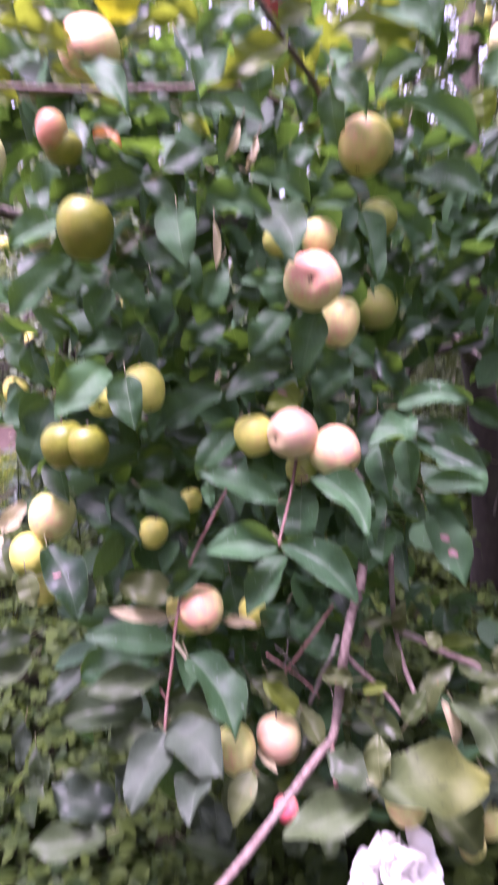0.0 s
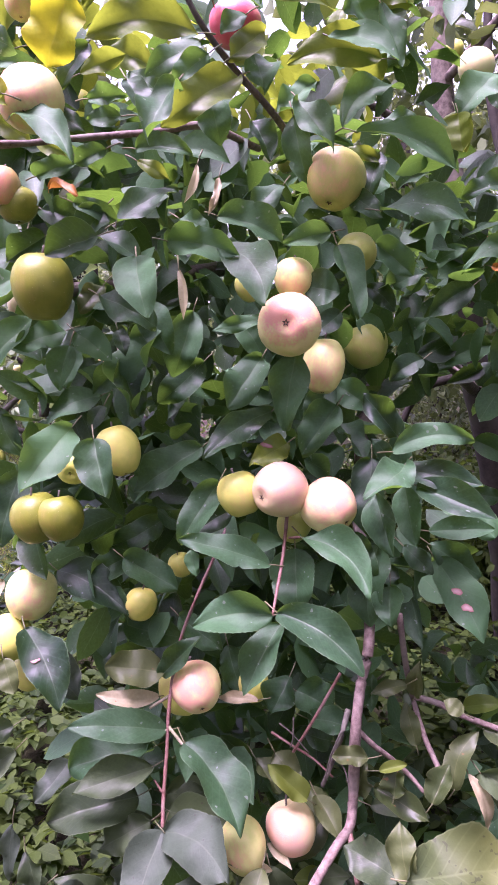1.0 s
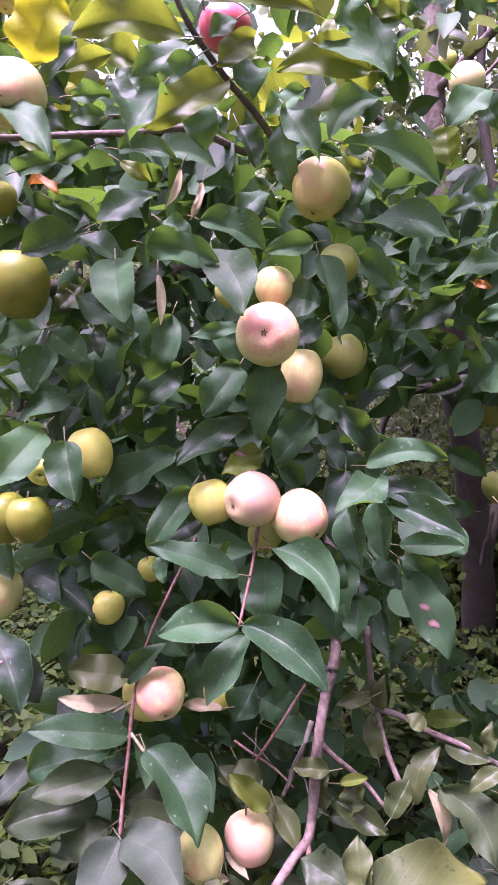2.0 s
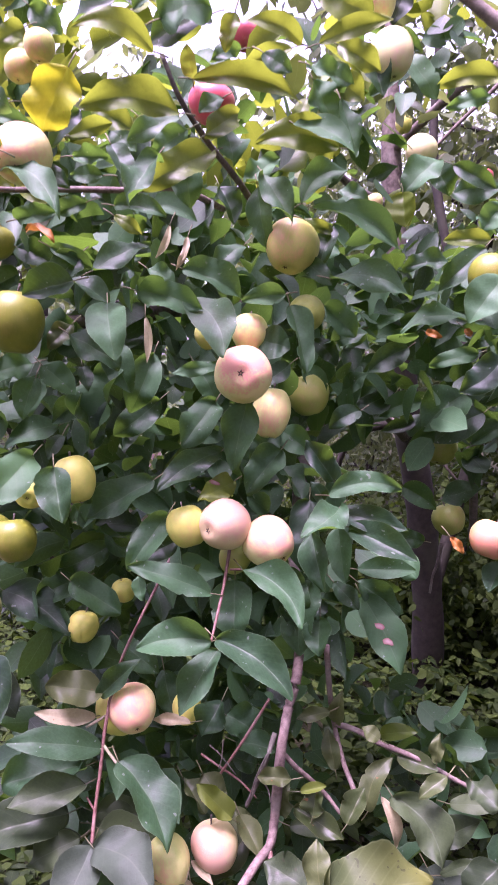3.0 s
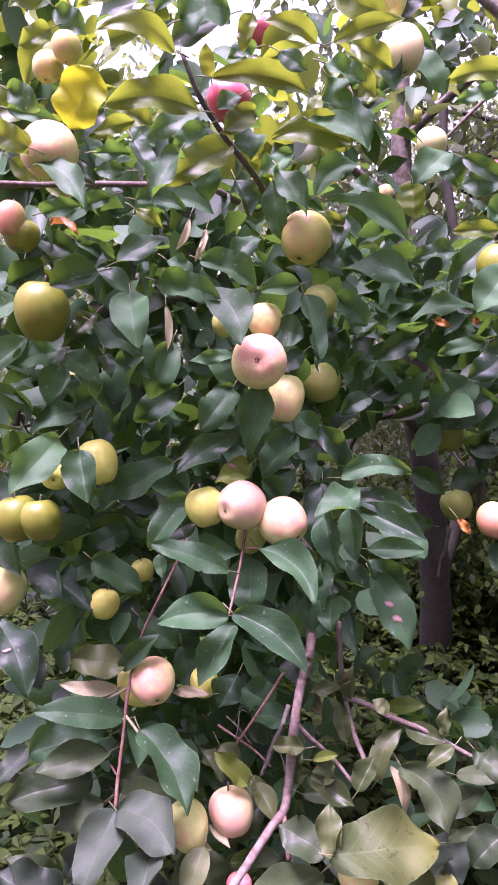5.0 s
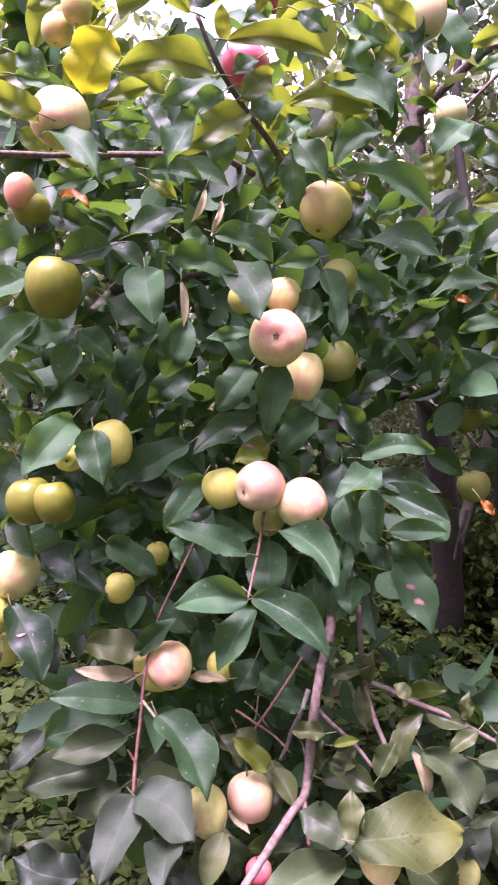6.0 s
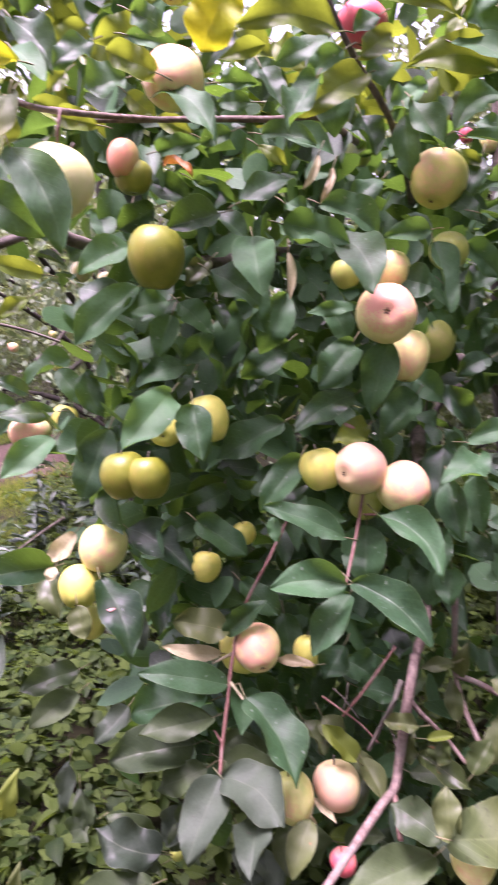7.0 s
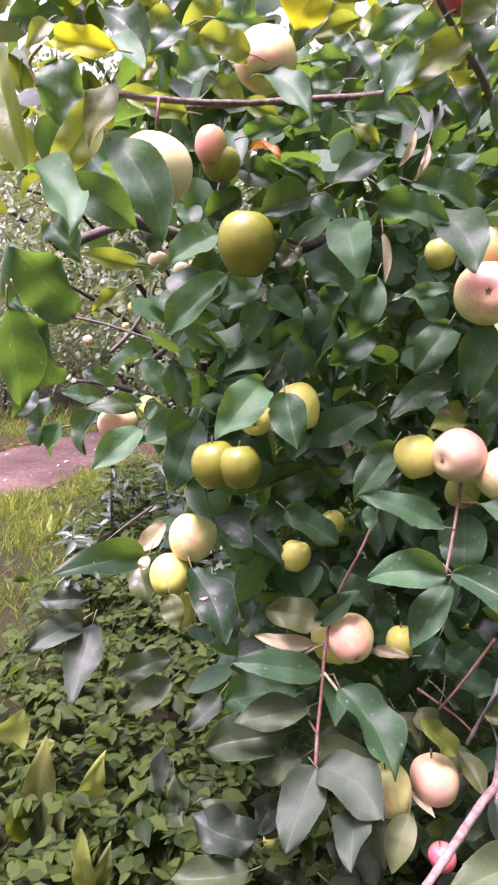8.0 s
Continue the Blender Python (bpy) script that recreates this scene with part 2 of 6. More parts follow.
TWIG_GREY = bark_material("grey_branch_bark", (0.070, 0.046, 0.036), (0.27, 0.195, 0.165), (0.20, 0.18, 0.15), 120.0, 0.78)
TWIG_RED = bark_material("young_twig", (0.12, 0.046, 0.036), (0.25, 0.135, 0.108), (0.24, 0.18, 0.15), 160.0, 0.55)
TWIG_PALE = bark_material("pale_stalk", (0.18, 0.19, 0.09), (0.34, 0.32, 0.19), (0.30, 0.22, 0.16), 220.0, 0.6)
CALYX = bark_material("dry_calyx", (0.035, 0.022, 0.015), (0.16, 0.10, 0.06), (0.10, 0.08, 0.05), 300.0)


def soil_material(name, stops, scale, height):
    m, nt, p = surface(name, 0.95)
    p.inputs["Specular IOR Level"].default_value = 0.1
    tex = node(nt, "TexCoord")
    n1 = node(nt, "TexNoise", Scale=scale, Detail=6.0, Roughness=0.7)
    n2 = node(nt, "TexNoise", Scale=scale * 0.06, Detail=3.0)
    for n in (n1, n2):
        nt.links.new(tex.outputs["Object"], n.inputs["Vector"])
    mixed = calc(nt, "ADD", calc(nt, "MULTIPLY", n1.outputs["Fac"], 0.6), calc(nt, "MULTIPLY", n2.outputs["Fac"], 0.4))
    nt.links.new(ramp(nt, mixed, stops), p.inputs["Base Color"])
    bump(nt, p, n1.outputs["Fac"], 0.8, height)
    return m


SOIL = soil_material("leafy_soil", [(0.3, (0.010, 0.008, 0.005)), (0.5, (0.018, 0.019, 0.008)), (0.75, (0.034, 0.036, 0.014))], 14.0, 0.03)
DIRT = soil_material("trodden_dirt", [(0.34, (0.028, 0.019, 0.015)), (0.5, (0.064, 0.043, 0.035)), (0.70, (0.13, 0.094, 0.076))], 26.0, 0.014)

m_white, nt, p = surface("white_petal", 0.5)
tex = node(nt, "TexCoord")
n1 = node(nt, "TexNoise", Scale=60.0, Detail=3.0)
nt.links.new(tex.outputs["Object"], n1.inputs["Vector"])
nt.links.new(ramp(nt, n1.outputs["Fac"], [(0.3, (0.82, 0.80, 0.74)), (0.7, (0.92, 0.91, 0.88))]), p.inputs["Base Color"])
PETAL = m_white


# ---- mesh tools ----
def raw_mesh(name, verts, faces, materials, uv=None, face_material=None, smooth=True):
    me = bpy.data.meshes.new(name)
    me.from_pydata([tuple(v) for v in verts], [], [tuple(int(i) for i in f) for f in faces])
    for m in materials:
        me.materials.append(m)
    if uv is not None:
        layer = me.uv_layers.new(name="blade")
        idx = np.empty(len(me.loops), dtype=np.int32)
        me.loops.foreach_get("vertex_index", idx)
        layer.data.foreach_set("uv", np.asarray(uv, dtype=np.float32)[idx].ravel())
    if face_material is not None:
        me.polygons.foreach_set("material_index", np.asarray(face_material, dtype=np.int32))
    if smooth:
        me.polygons.foreach_set("use_smooth", np.ones(len(me.polygons), dtype=bool))
    me.update()
    return me


def part(name, me, parent, label=""):
    """A mesh in world coordinates, linked under a thing."""
    ob = new(name, me)
    ob.parent = parent
    ob.matrix_parent_inverse = parent.matrix_basis.inverted()
    return tagged(ob, label) if label else ob


def thing(name, x, y, z, label, category, group="", kind=""):
    ob = new(name)
    ob.matrix_basis = Matrix.Translation((x, y, z))
    ob.empty_display_size = 0.05
    return tagged(ob, label, category, group, kind)


def spline(points, steps):
    """A Catmull-Rom line through the points."""
    p = [Vector(q) for q in points]
    p = [p[0] * 2 - p[1], *p, p[-1] * 2 - p[-2]]
    line = []
    for i in range(1, len(p) - 2):
        for k in range(steps):
            t = k / steps
            a, b, c, d = p[i - 1], p[i], p[i + 1], p[i + 2]
            line.append(0.5 * (2 * b + (c - a) * t + (2 * a - 5 * b + 4 * c - d) * t * t + (3 * b - a - 3 * c + d) * t ** 3))
    line.append(p[-2])
    return line


def tube(points, r0, r1, sides=8, steps=5, rough=0.12, seed=0):
    """Verts and faces of an uneven, tapering, closed tube."""
    line = spline(points, steps)
    rnd = random.Random(seed)
    verts, faces = [], []
    n = len(line)
    up = Vector((0.31, 0.22, 0.93))
    for i, c in enumerate(line):
        d = (line[min(i + 1, n - 1)] - line[max(i - 1, 0)]).normalized()
        s = d.cross(up)
        s = s.normalized() if s.length > 0.05 else d.cross(Vector((1, 0, 0))).normalized()
        w = d.cross(s)
        r = r0 + (r1 - r0) * i / (n - 1)
        r *= 1 + rnd.uniform(-rough, rough)
        for k in range(sides):
            a = 2 * math.pi * k / sides
            q = r * (1 + rnd.uniform(-rough, rough) * 0.6)
            verts.append(c + s * math.cos(a) * q + w * math.sin(a) * q)
    for i in range(n - 1):
        for k in range(sides):
            a, b = i * sides + k, i * sides + (k + 1) % sides
            faces.append((a, b, b + sides, a + sides))
    faces.append(tuple(range(sides))[::-1])
    faces.append(tuple(range((n - 1) * sides, n * sides)))
    return verts, faces


def blade_width(u):
    return math.sin(math.pi * u ** 0.88) ** 0.56 * (1 - 0.30 * max(0.0, u - 0.76) / 0.24)


# ---- setting ----
def ground_height(x, y):
    return 0.03 * math.sin(0.9 * x + 0.4) * math.cos(0.7 * y) * min(1.0, 6 / (1 + abs(x) + abs(y)))


def build_ground():
    n = 60
    line = [math.sinh(k / n * 6.2) / math.sinh(6.2) * 400 for k in range(-n, n + 1)]
    verts = [(x, y + 3, ground_height(x, y + 3)) for y in line for x in line]
    w = len(line)
    faces = [(j * w + i, j * w + i + 1, (j + 1) * w + i + 1, (j + 1) * w + i) for j in range(w - 1) for i in range(w - 1)]
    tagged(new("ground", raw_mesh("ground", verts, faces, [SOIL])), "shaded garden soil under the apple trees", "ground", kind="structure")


def path_centre(y):
    return -2.92 + 0.435 * (y - 6.0) - 0.01 * (y - 6.0) ** 2


def build_path():
    verts, faces, rnd = [], [], random.Random(5)
    rows = 110
    for j in range(rows + 1):
        y = -5.0 + j * 0.2
        c, half = path_centre(y), 0.85
        for i in range(7):
            s = (i / 3 - 1)
            x = c + s * (half + rnd.uniform(-0.07, 0.07))
            verts.append((x, y, ground_height(x, y) + 0.016 - 0.012 * abs(s) ** 3 + rnd.uniform(-0.003, 0.003)))
    for j in range(rows):
        for i in range(6):
            a = j * 7 + i
            faces.append((a, a + 1, a + 8, a + 7))
    tagged(new("path", raw_mesh("path", verts, faces, [DIRT])), "trodden reddish dirt path with grassy edges", "path", kind="structure")


build_ground()
build_path()

# ---- the near apple tree ----
apple_tree = thing("apple_tree", 0.96, 2.78, 0.0, "apple tree with drooping leafy branches full of ripening fruit", "tree")


def limb(name, points, r0, r1, material, owner=None, sides=8):
    owner = owner or apple_tree
    v, f = tube(points, r0, r1, sides, 6, 0.055, len(points) + int(abs(points[0][0]) * 1000))
    return part(name, raw_mesh(name, v, f, [material]), owner)


limb("trunk", [(1.06, 2.82, -0.05), (1.02, 2.74, 0.45), (0.92, 2.64, 1.0), (0.84, 2.58, 1.3), (0.77, 2.51, 1.75), (0.745, 2.495, 1.90)], 0.070, 0.040, SHADED_TRUNK_BARK, sides=12)
limb("limb", [(0.755, 2.50, 1.84), (0.71, 2.48, 2.2), (0.70, 2.50, 2.6), (0.72, 2.52, 2.9), (0.78, 2.6, 3.6)], 0.040, 0.018, UPPER_BARK, sides=10)
limb("limb", [(1.01, 2.73, 0.50), (1.12, 2.78, 0.85), (1.20, 2.82, 1.25), (1.13, 2.9, 1.8), (1.04, 3.0, 2.4), (1.08, 3.1, 3.1)], 0.030, 0.016, SHADED_TRUNK_BARK, sides=10)
limb("limb", [(0.85, 2.60, 1.22), (0.62, 2.20, 1.36), (0.36, 1.75, 1.36), (0.24, 1.35, 1.30), (0.20, 1.15, 1.22), (0.180, 1.06, 1.15), (0.180, 1.000, 1.112)], 0.024, 0.0076, BARK)
limb("limb", [(0.78, 2.52, 1.72), (0.55, 2.25, 1.72), (0.25, 1.85, 1.66), (0.0, 1.50, 1.60), (-0.16, 1.20, 1.55), (-0.232, 0.99, 1.53)], 0.024, 0.010, BARK)
limb("limb", [(0.72, 2.50, 2.05), (0.56, 2.40, 2.10), (0.45, 2.32, 2.14), (0.30, 2.15, 2.12), (0.20, 2.0, 2.14)], 0.018, 0.006, BARK)
limb("limb", [(0.71, 2.48, 2.25), (0.80, 2.10, 2.32), (0.627, 1.289, 2.065), (0.576, 1.297, 2.105), (0.520, 1.306, 2.149), (0.477, 1.313, 2.182), (0.424, 1.323, 2.232)], 0.016, 0.010, UPPER_BARK)
limb("branch", [(0.525, 1.487, 1.953), (0.576, 1.489, 2.006), (0.631, 1.490, 2.060), (0.686, 1.492, 2.120), (0.735, 1.493, 2.169)], 0.0035, 0.0060, UPPER_BARK)
limb("limb", [(0.87, 2.58, 1.30), (0.75, 2.46, 1.29), (0.63, 2.46, 1.255), (0.565, 2.47, 1.17), (0.55, 2.48, 1.06)], 0.018, 0.010, SHADED_TRUNK_BARK)
limb("branch", [(0.62, 2.20, 1.36), (0.70, 1.9, 1.25), (0.80, 1.82, 1.12)], 0.005, 0.003, UPPER_BARK)
limb("branch", [(0.66, 1.50, 1.10), (0.62, 1.42, 1.30), (0.66, 1.5, 1.55)], 0.010, 0.008, BARK)

limb("twig", [(0.068, 0.890, 1.245), (0.060, 0.870, 1.199), (0.050, 0.843, 1.165), (0.043, 0.827, 1.140)], 0.0023, 0.0017, TWIG_RED)
limb("twig", [(-0.008, 1.010, 1.207), (-0.028, 0.962, 1.173), (-0.052, 0.920, 1.132), (-0.079, 0.927, 1.067), (-0.094, 0.906, 1.001), (-0.099, 0.878, 0.942), (-0.103, 0.857, 0.902), (-0.104, 0.836, 0.871)], 0.0021, 0.0026, TWIG_RED)
limb("branch", [(0.180, 1.000, 1.112), (0.171, 0.935, 1.088), (0.162, 0.895, 1.060), (0.151, 0.888, 1.021), (0.139, 0.863, 0.976), (0.132, 0.857, 0.889), (0.124, 0.838, 0.860), (0.105, 0.824, 0.845), (0.061, 0.781, 0.811), (0.008, 0.728, 0.774), (-0.043, 0.691, 0.733), (-0.090, 0.649, 0.704)], 0.0076, 0.0051, TWIG_GREY)
limb("twig", [(0.123, 0.836, 0.858), (0.125, 0.816, 0.835), (0.126, 0.795, 0.819)], 0.0040, 0.0033, TWIG_RED)
limb("twig", [(0.139, 0.862, 0.975), (0.159, 0.866, 0.950), (0.182, 0.871, 0.927), (0.206, 0.872, 0.901), (0.221, 0.860, 0.885)], 0.0038, 0.0027, TWIG_GREY)
limb("twig", [(0.133, 0.882, 0.989), (0.120, 0.871, 0.956), (0.110, 0.891, 0.910), (0.097, 0.892, 0.878)], 0.0038, 0.0027, BARK)
limb("twig", [(0.127, 0.905, 1.026), (0.099, 0.902, 0.980), (0.079, 0.903, 0.947), (0.062, 0.909, 0.917)], 0.0022, 0.0020, TWIG_RED)
limb("twig", [(0.035, 0.933, 0.932), (0.056, 0.919, 0.924), (0.089, 0.912, 0.903), (0.112, 0.900, 0.884)], 0.0020, 0.0014, TWIG_RED)
limb("twig", [(0.209, 0.929, 1.091), (0.218, 0.941, 1.020), (0.234, 0.974, 0.950), (0.238, 0.928, 0.920), (0.247, 0.888, 0.897)], 0.0042, 0.0035, TWIG_GREY)
limb("twig", [(0.234, 0.974, 0.951), (0.267, 0.961, 0.945), (0.296, 0.937, 0.938), (0.339, 0.906, 0.933), (0.386, 0.893, 0.910), (0.416, 0.889, 0.895)], 0.0047, 0.0032, TWIG_GREY)
limb("twig", [(-0.023, 0.836, 1.828), (-0.001, 0.849, 1.784), (0.035, 0.892, 1.748), (0.079, 0.951, 1.716), (0.121, 1.042, 1.680), (0.151, 1.119, 1.641)], 0.0025, 0.0058, BARK)
limb("branch", [(-0.270, 0.872, 1.678), (-0.200, 0.885, 1.684), (-0.137, 0.904, 1.692), (-0.065, 0.916, 1.697), (-0.006, 0.950, 1.710), (0.06, 1.10, 1.72)], 0.0034, 0.0050, TWIG_GREY)
limb("twig", [(-0.258, 1.238, 1.039), (-0.169, 1.166, 1.115), (-0.133, 1.156, 1.167), (-0.103, 1.148, 1.216)], 0.0039, 0.0035, BARK)
limb("twig", [(0.594, 1.514, 1.088), (0.581, 1.506, 1.039), (0.571, 1.503, 1.013), (0.563, 1.494, 0.975)], 0.0042, 0.0028, BARK)
limb("twig", [(-0.103, 0.857, 0.902), (-0.115, 0.865, 0.917)], 0.0017, 0.0013, TWIG_RED)
limb("twig", [(-0.093, 0.891, 0.967), (-0.104, 0.891, 0.968)], 0.0022, 0.0017, TWIG_PALE)
limb("twig", [(-0.096, 0.893, 0.971), (-0.075, 0.875, 0.953)], 0.0022, 0.0022, TWIG_PALE)
limb("twig", [(-0.095, 0.916, 1.001), (-0.122, 0.910, 0.988)], 0.0022, 0.0022, TWIG_PALE)
limb("twig", [(0.068, 0.876, 1.217), (0.081, 0.866, 1.220)], 0.0015, 0.0015, TWIG_RED)
limb("twig", [(-0.304, 0.689, 1.643), (-0.281, 0.688, 1.637), (-0.263, 0.703, 1.639), (-0.250, 0.818, 1.668), (-0.20, 0.885, 1.684)], 0.0030, 0.0034, TWIG_GREY)
limb("twig", [(-0.256, 0.673, 1.632), (-0.256, 0.666, 1.617), (-0.258, 0.669, 1.603)], 0.0015, 0.0014, TWIG_RED)
limb("branch", [(-0.403, 0.822, 1.579), (-0.347, 0.896, 1.559), (-0.311, 0.958, 1.549), (-0.279, 1.036, 1.545)], 0.0084, 0.0084, BARK)
limb("branch", [(-0.497, 1.113, 1.552), (-0.440, 1.078, 1.565), (-0.356, 0.945, 1.562)], 0.0085, 0.0055, BARK)
limb("twig", [(-0.478, 1.485, 1.337), (-0.451, 1.493, 1.360), (-0.397, 1.507, 1.402), (-0.316, 1.470, 1.459)], 0.0062, 0.0048, BARK)
limb("branch", [(-0.374, 1.405, 1.327), (-0.367, 1.410, 1.394), (-0.353, 1.414, 1.461)], 0.0103, 0.0080, BARK)
limb("twig", [(-0.634, 1.204, 1.227), (-0.566, 1.235, 1.241), (-0.489, 1.211, 1.257), (-0.438, 1.179, 1.295)], 0.0012, 0.0040, BARK)
limb("twig", [(-0.998, 2.896, 1.275), (-0.917, 2.923, 1.358), (-0.841, 2.944, 1.476), (-0.809, 2.950, 1.569)], 0.0086, 0.0074, BARK)
limb("twig", [(-1.088, 2.659, 1.429), (-0.967, 2.700, 1.401), (-0.842, 2.736, 1.359), (-0.713, 2.766, 1.314)], 0.0057, 0.0046, BARK)
limb("twig", [(-0.451, 1.070, 1.080), (-0.414, 1.091, 1.108), (-0.380, 1.107, 1.131)], 0.0010, 0.0030, BARK)
limb("twig", [(-0.364, 0.669, 1.642), (-0.369, 0.665, 1.661), (-0.355, 0.660, 1.673)], 0.0017, 0.0017, TWIG_PALE)
limb("twig", [(0.046, 0.908, 0.959), (0.061, 0.903, 0.947), (0.082, 0.897, 0.922)], 0.0012, 0.0008, BARK)
limb("twig", [(0.064, 0.895, 0.974), (0.062, 0.894, 0.947), (0.058, 0.895, 0.932)], 0.0011, 0.0008, BARK)
limb("twig", [(0.120, 0.854, 0.977), (0.107, 0.864, 0.939), (0.099, 0.868, 0.905)], 0.0013, 0.0010, BARK)
limb("twig", [(0.110, 0.862, 0.943), (0.123, 0.865, 0.919), (0.126, 0.855, 0.907)], 0.0010, 0.0008, BARK)

LEAF_U = [0.0, 0.015, 0.035, 0.065] + [0.10 + 0.034 * k for k in range(24)] + [0.915, 0.945, 0.97, 0.987, 1.0]
LEAF_V = [-1.0, -0.80, -0.42, -0.05, 0.05, 0.42, 0.80, 1.0]
leaf_count = 0


def leaf(bx, by, bz, tx, ty, tz, width, face, material, bend=None, fold=None, arch=None, twist=None, wave=None, holes=None, owner=None):
    """One leaf blade with its stalk, from base to tip; face turns it about its midrib. bend bows it sideways, fold closes it
    along the midrib, arch lifts its middle, twist turns the tip, wave ripples the margin; what is left out is drawn by lot."""
    global leaf_count
    leaf_count += 1
    rnd = random.Random(leaf_count)
    base, tip = Vector((bx, by, bz)), Vector((tx, ty, tz))
    axis = tip - base
    length = axis.length
    axis /= length
    ref = Vector((0, -1, 0.4))
    n0 = (ref - axis * ref.dot(axis)).normalized()
    n1 = axis.cross(n0)
    a = radians(face)
    nor = n0 * math.cos(a) + n1 * math.sin(a)
    side = nor.cross(axis)
    lot = [rnd.uniform(0.2, 0.9), rnd.uniform(0.0, 0.22), rnd.uniform(0.06, 0.28), rnd.uniform(0, 6.28), rnd.uniform(-0.7, 0.7),
           rnd.uniform(-0.09, 0.09), rnd.uniform(-0.12, 0.12), rnd.uniform(-0.06, 0.22), rnd.uniform(6, 12), rnd.uniform(-0.15, 0.35)]
    phase, skew, hook, beat, lift = lot[3], lot[6], lot[7], lot[8], lot[9]
    fold = lot[0] if fold is None else fold
    arch = lot[1] if arch is None else arch
    wave = lot[2] if wave is None else wave
    twist = lot[4] if twist is None else twist
    sway = lot[5] if bend is None else bend
    if bend is not None:
        skew, hook = skew * 0.4, hook * 0.5
    if material is PALE:
        wave, lift, fold = 0.22, 0.5, 0.1
    own = random.Random(leaf_count + 5000)
    bites = {(own.choice((-1.0, 1.0)), own.randrange(9, 24)): own.uniform(0.74, 0.92) for _ in range(own.choice((0, 0, 0, 1)) if holes is None else holes)}
    verts, uv, faces, slot = [], [], [], []
    for iu, u in enumerate(LEAF_U):
        w = blade_width(u) * width * 0.5 if 0 < u < 1 else 0.0008
        for iv, v in enumerate(LEAF_V):
            edge = abs(v) == 1.0
            ww = w * (1 + skew * (1 if v > 0 else -1)) * (1 + ((0.012 if iu % 2 else -0.012) + rnd.uniform(-0.010, 0.010) if edge else 0))
            y = v * ww * bites.get((v, iu), 1.0)
            z = fold * max(0.0, abs(v) - 0.05) * w + lift * max(0.0, abs(v) - 0.6) * w * (1 if v > 0 else 0.4)
            z += arch * length * 2 * u * (1 - u) - hook * length * max(0.0, u - 0.6) ** 2 * 4
            z += wave * width * math.sin(beat * u + phase + 1.5 * v) * v * v + 0.02 * width * math.sin(17 * u + phase)
            z += twist * (u - 0.35) * y
            y += sway * length * 4 * u * (1 - u)
            verts.append(base + axis * (u * length + (rnd.uniform(-0.004, 0.004) * length if edge and 0 < u < 1 else 0)) + side * y + nor * z)
            uv.append((u, (v + 1) / 2))
    nv = len(LEAF_V)
    for i in range(len(LEAF_U) - 1):
        for j in range(nv - 1):
            k = i * nv + j
            faces.append((k, k + 1, k + nv + 1, k + nv))
            slot.append(0)
    stalk = [base + axis * length * 0.02, base - axis * 0.008 + Vector((0, 0.002, 0.001)), base - axis * 0.017 + Vector((0, 0.006, 0.001))]
    sv, sf = tube(stalk, 0.0007, 0.0010, 5, 2, 0.05, leaf_count)
    o = len(verts)
    verts += sv
    uv += [(0.5, 0.5)] * len(sv)
    faces += [tuple(i + o for i in f) for f in sf]
    slot += [1] * len(sf)
    part("leaf", raw_mesh("leaf", verts, faces, [material, STALK], uv, slot), owner or apple_tree)


leaf(-0.030, 0.786, 1.809, -0.110, 0.757, 1.817, 0.026, -31, OLIVE, bend=-0.18)
leaf(-0.052, 0.796, 1.855, 0.001, 0.815, 1.902, 0.031, 10, GREEN, bend=0)
leaf(0.032, 0.841, 1.876, -0.037, 0.839, 1.840, 0.049, -1, GREEN, bend=0)
leaf(-0.111, 0.743, 1.771, -0.142, 0.758, 1.714, 0.054, -4, YELLOW, bend=0)
leaf(-0.001, 0.797, 1.751, -0.107, 0.775, 1.744, 0.038, -26, OLIVE, bend=-0.1)
leaf(0.012, 0.857, 1.811, 0.146, 0.879, 1.801, 0.031, 28, OLIVE, bend=0.08)
leaf(0.028, 0.853, 1.748, 0.069, 0.888, 1.788, 0.034, 17, OLIVE, bend=0)
leaf(0.048, 0.868, 1.796, 0.020, 0.863, 1.776, 0.026, 2, GREEN, bend=0)
leaf(0.012, 0.890, 1.825, 0.005, 0.874, 1.858, 0.021, -27, OLIVE, bend=0)
leaf(0.060, 0.853, 1.885, 0.049, 0.856, 1.843, 0.023, 6, OLIVE, bend=0)
leaf(-0.024, 0.786, 1.702, -0.051, 0.745, 1.644, 0.035, 14, GREEN, bend=0)
leaf(0.036, 0.857, 1.730, -0.043, 0.811, 1.675, 0.040, -18, OLIVE, bend=0)
leaf(-0.198, 0.804, 1.692, -0.124, 0.747, 1.628, 0.035, -5, GREEN, bend=0.12)
leaf(-0.160, 0.840, 1.699, -0.124, 0.821, 1.675, 0.023, 6, GREEN, bend=0)
leaf(-0.128, 0.874, 1.723, -0.085, 0.864, 1.722, 0.022, 24, GREEN, bend=0)
leaf(-0.111, 0.813, 1.755, -0.144, 0.818, 1.716, 0.027, -3, GREEN, bend=0)
leaf(-0.125, 0.830, 1.733, -0.077, 0.828, 1.748, 0.021, 25, OLIVE, bend=0)
leaf(-0.092, 0.861, 1.699, -0.131, 0.869, 1.700, 0.022, -22, GREEN, bend=0)
leaf(-0.114, 0.877, 1.671, -0.150, 0.881, 1.658, 0.024, -20, GREEN, bend=0)
leaf(-0.205, 0.914, 1.655, -0.148, 0.890, 1.662, 0.026, 23, GREEN, bend=0)
leaf(-0.099, 0.826, 1.584, -0.035, 0.856, 1.622, 0.032, -5, GREEN, bend=0)
leaf(-0.124, 0.846, 1.574, -0.179, 0.828, 1.555, 0.043, 0, GREEN, bend=0)
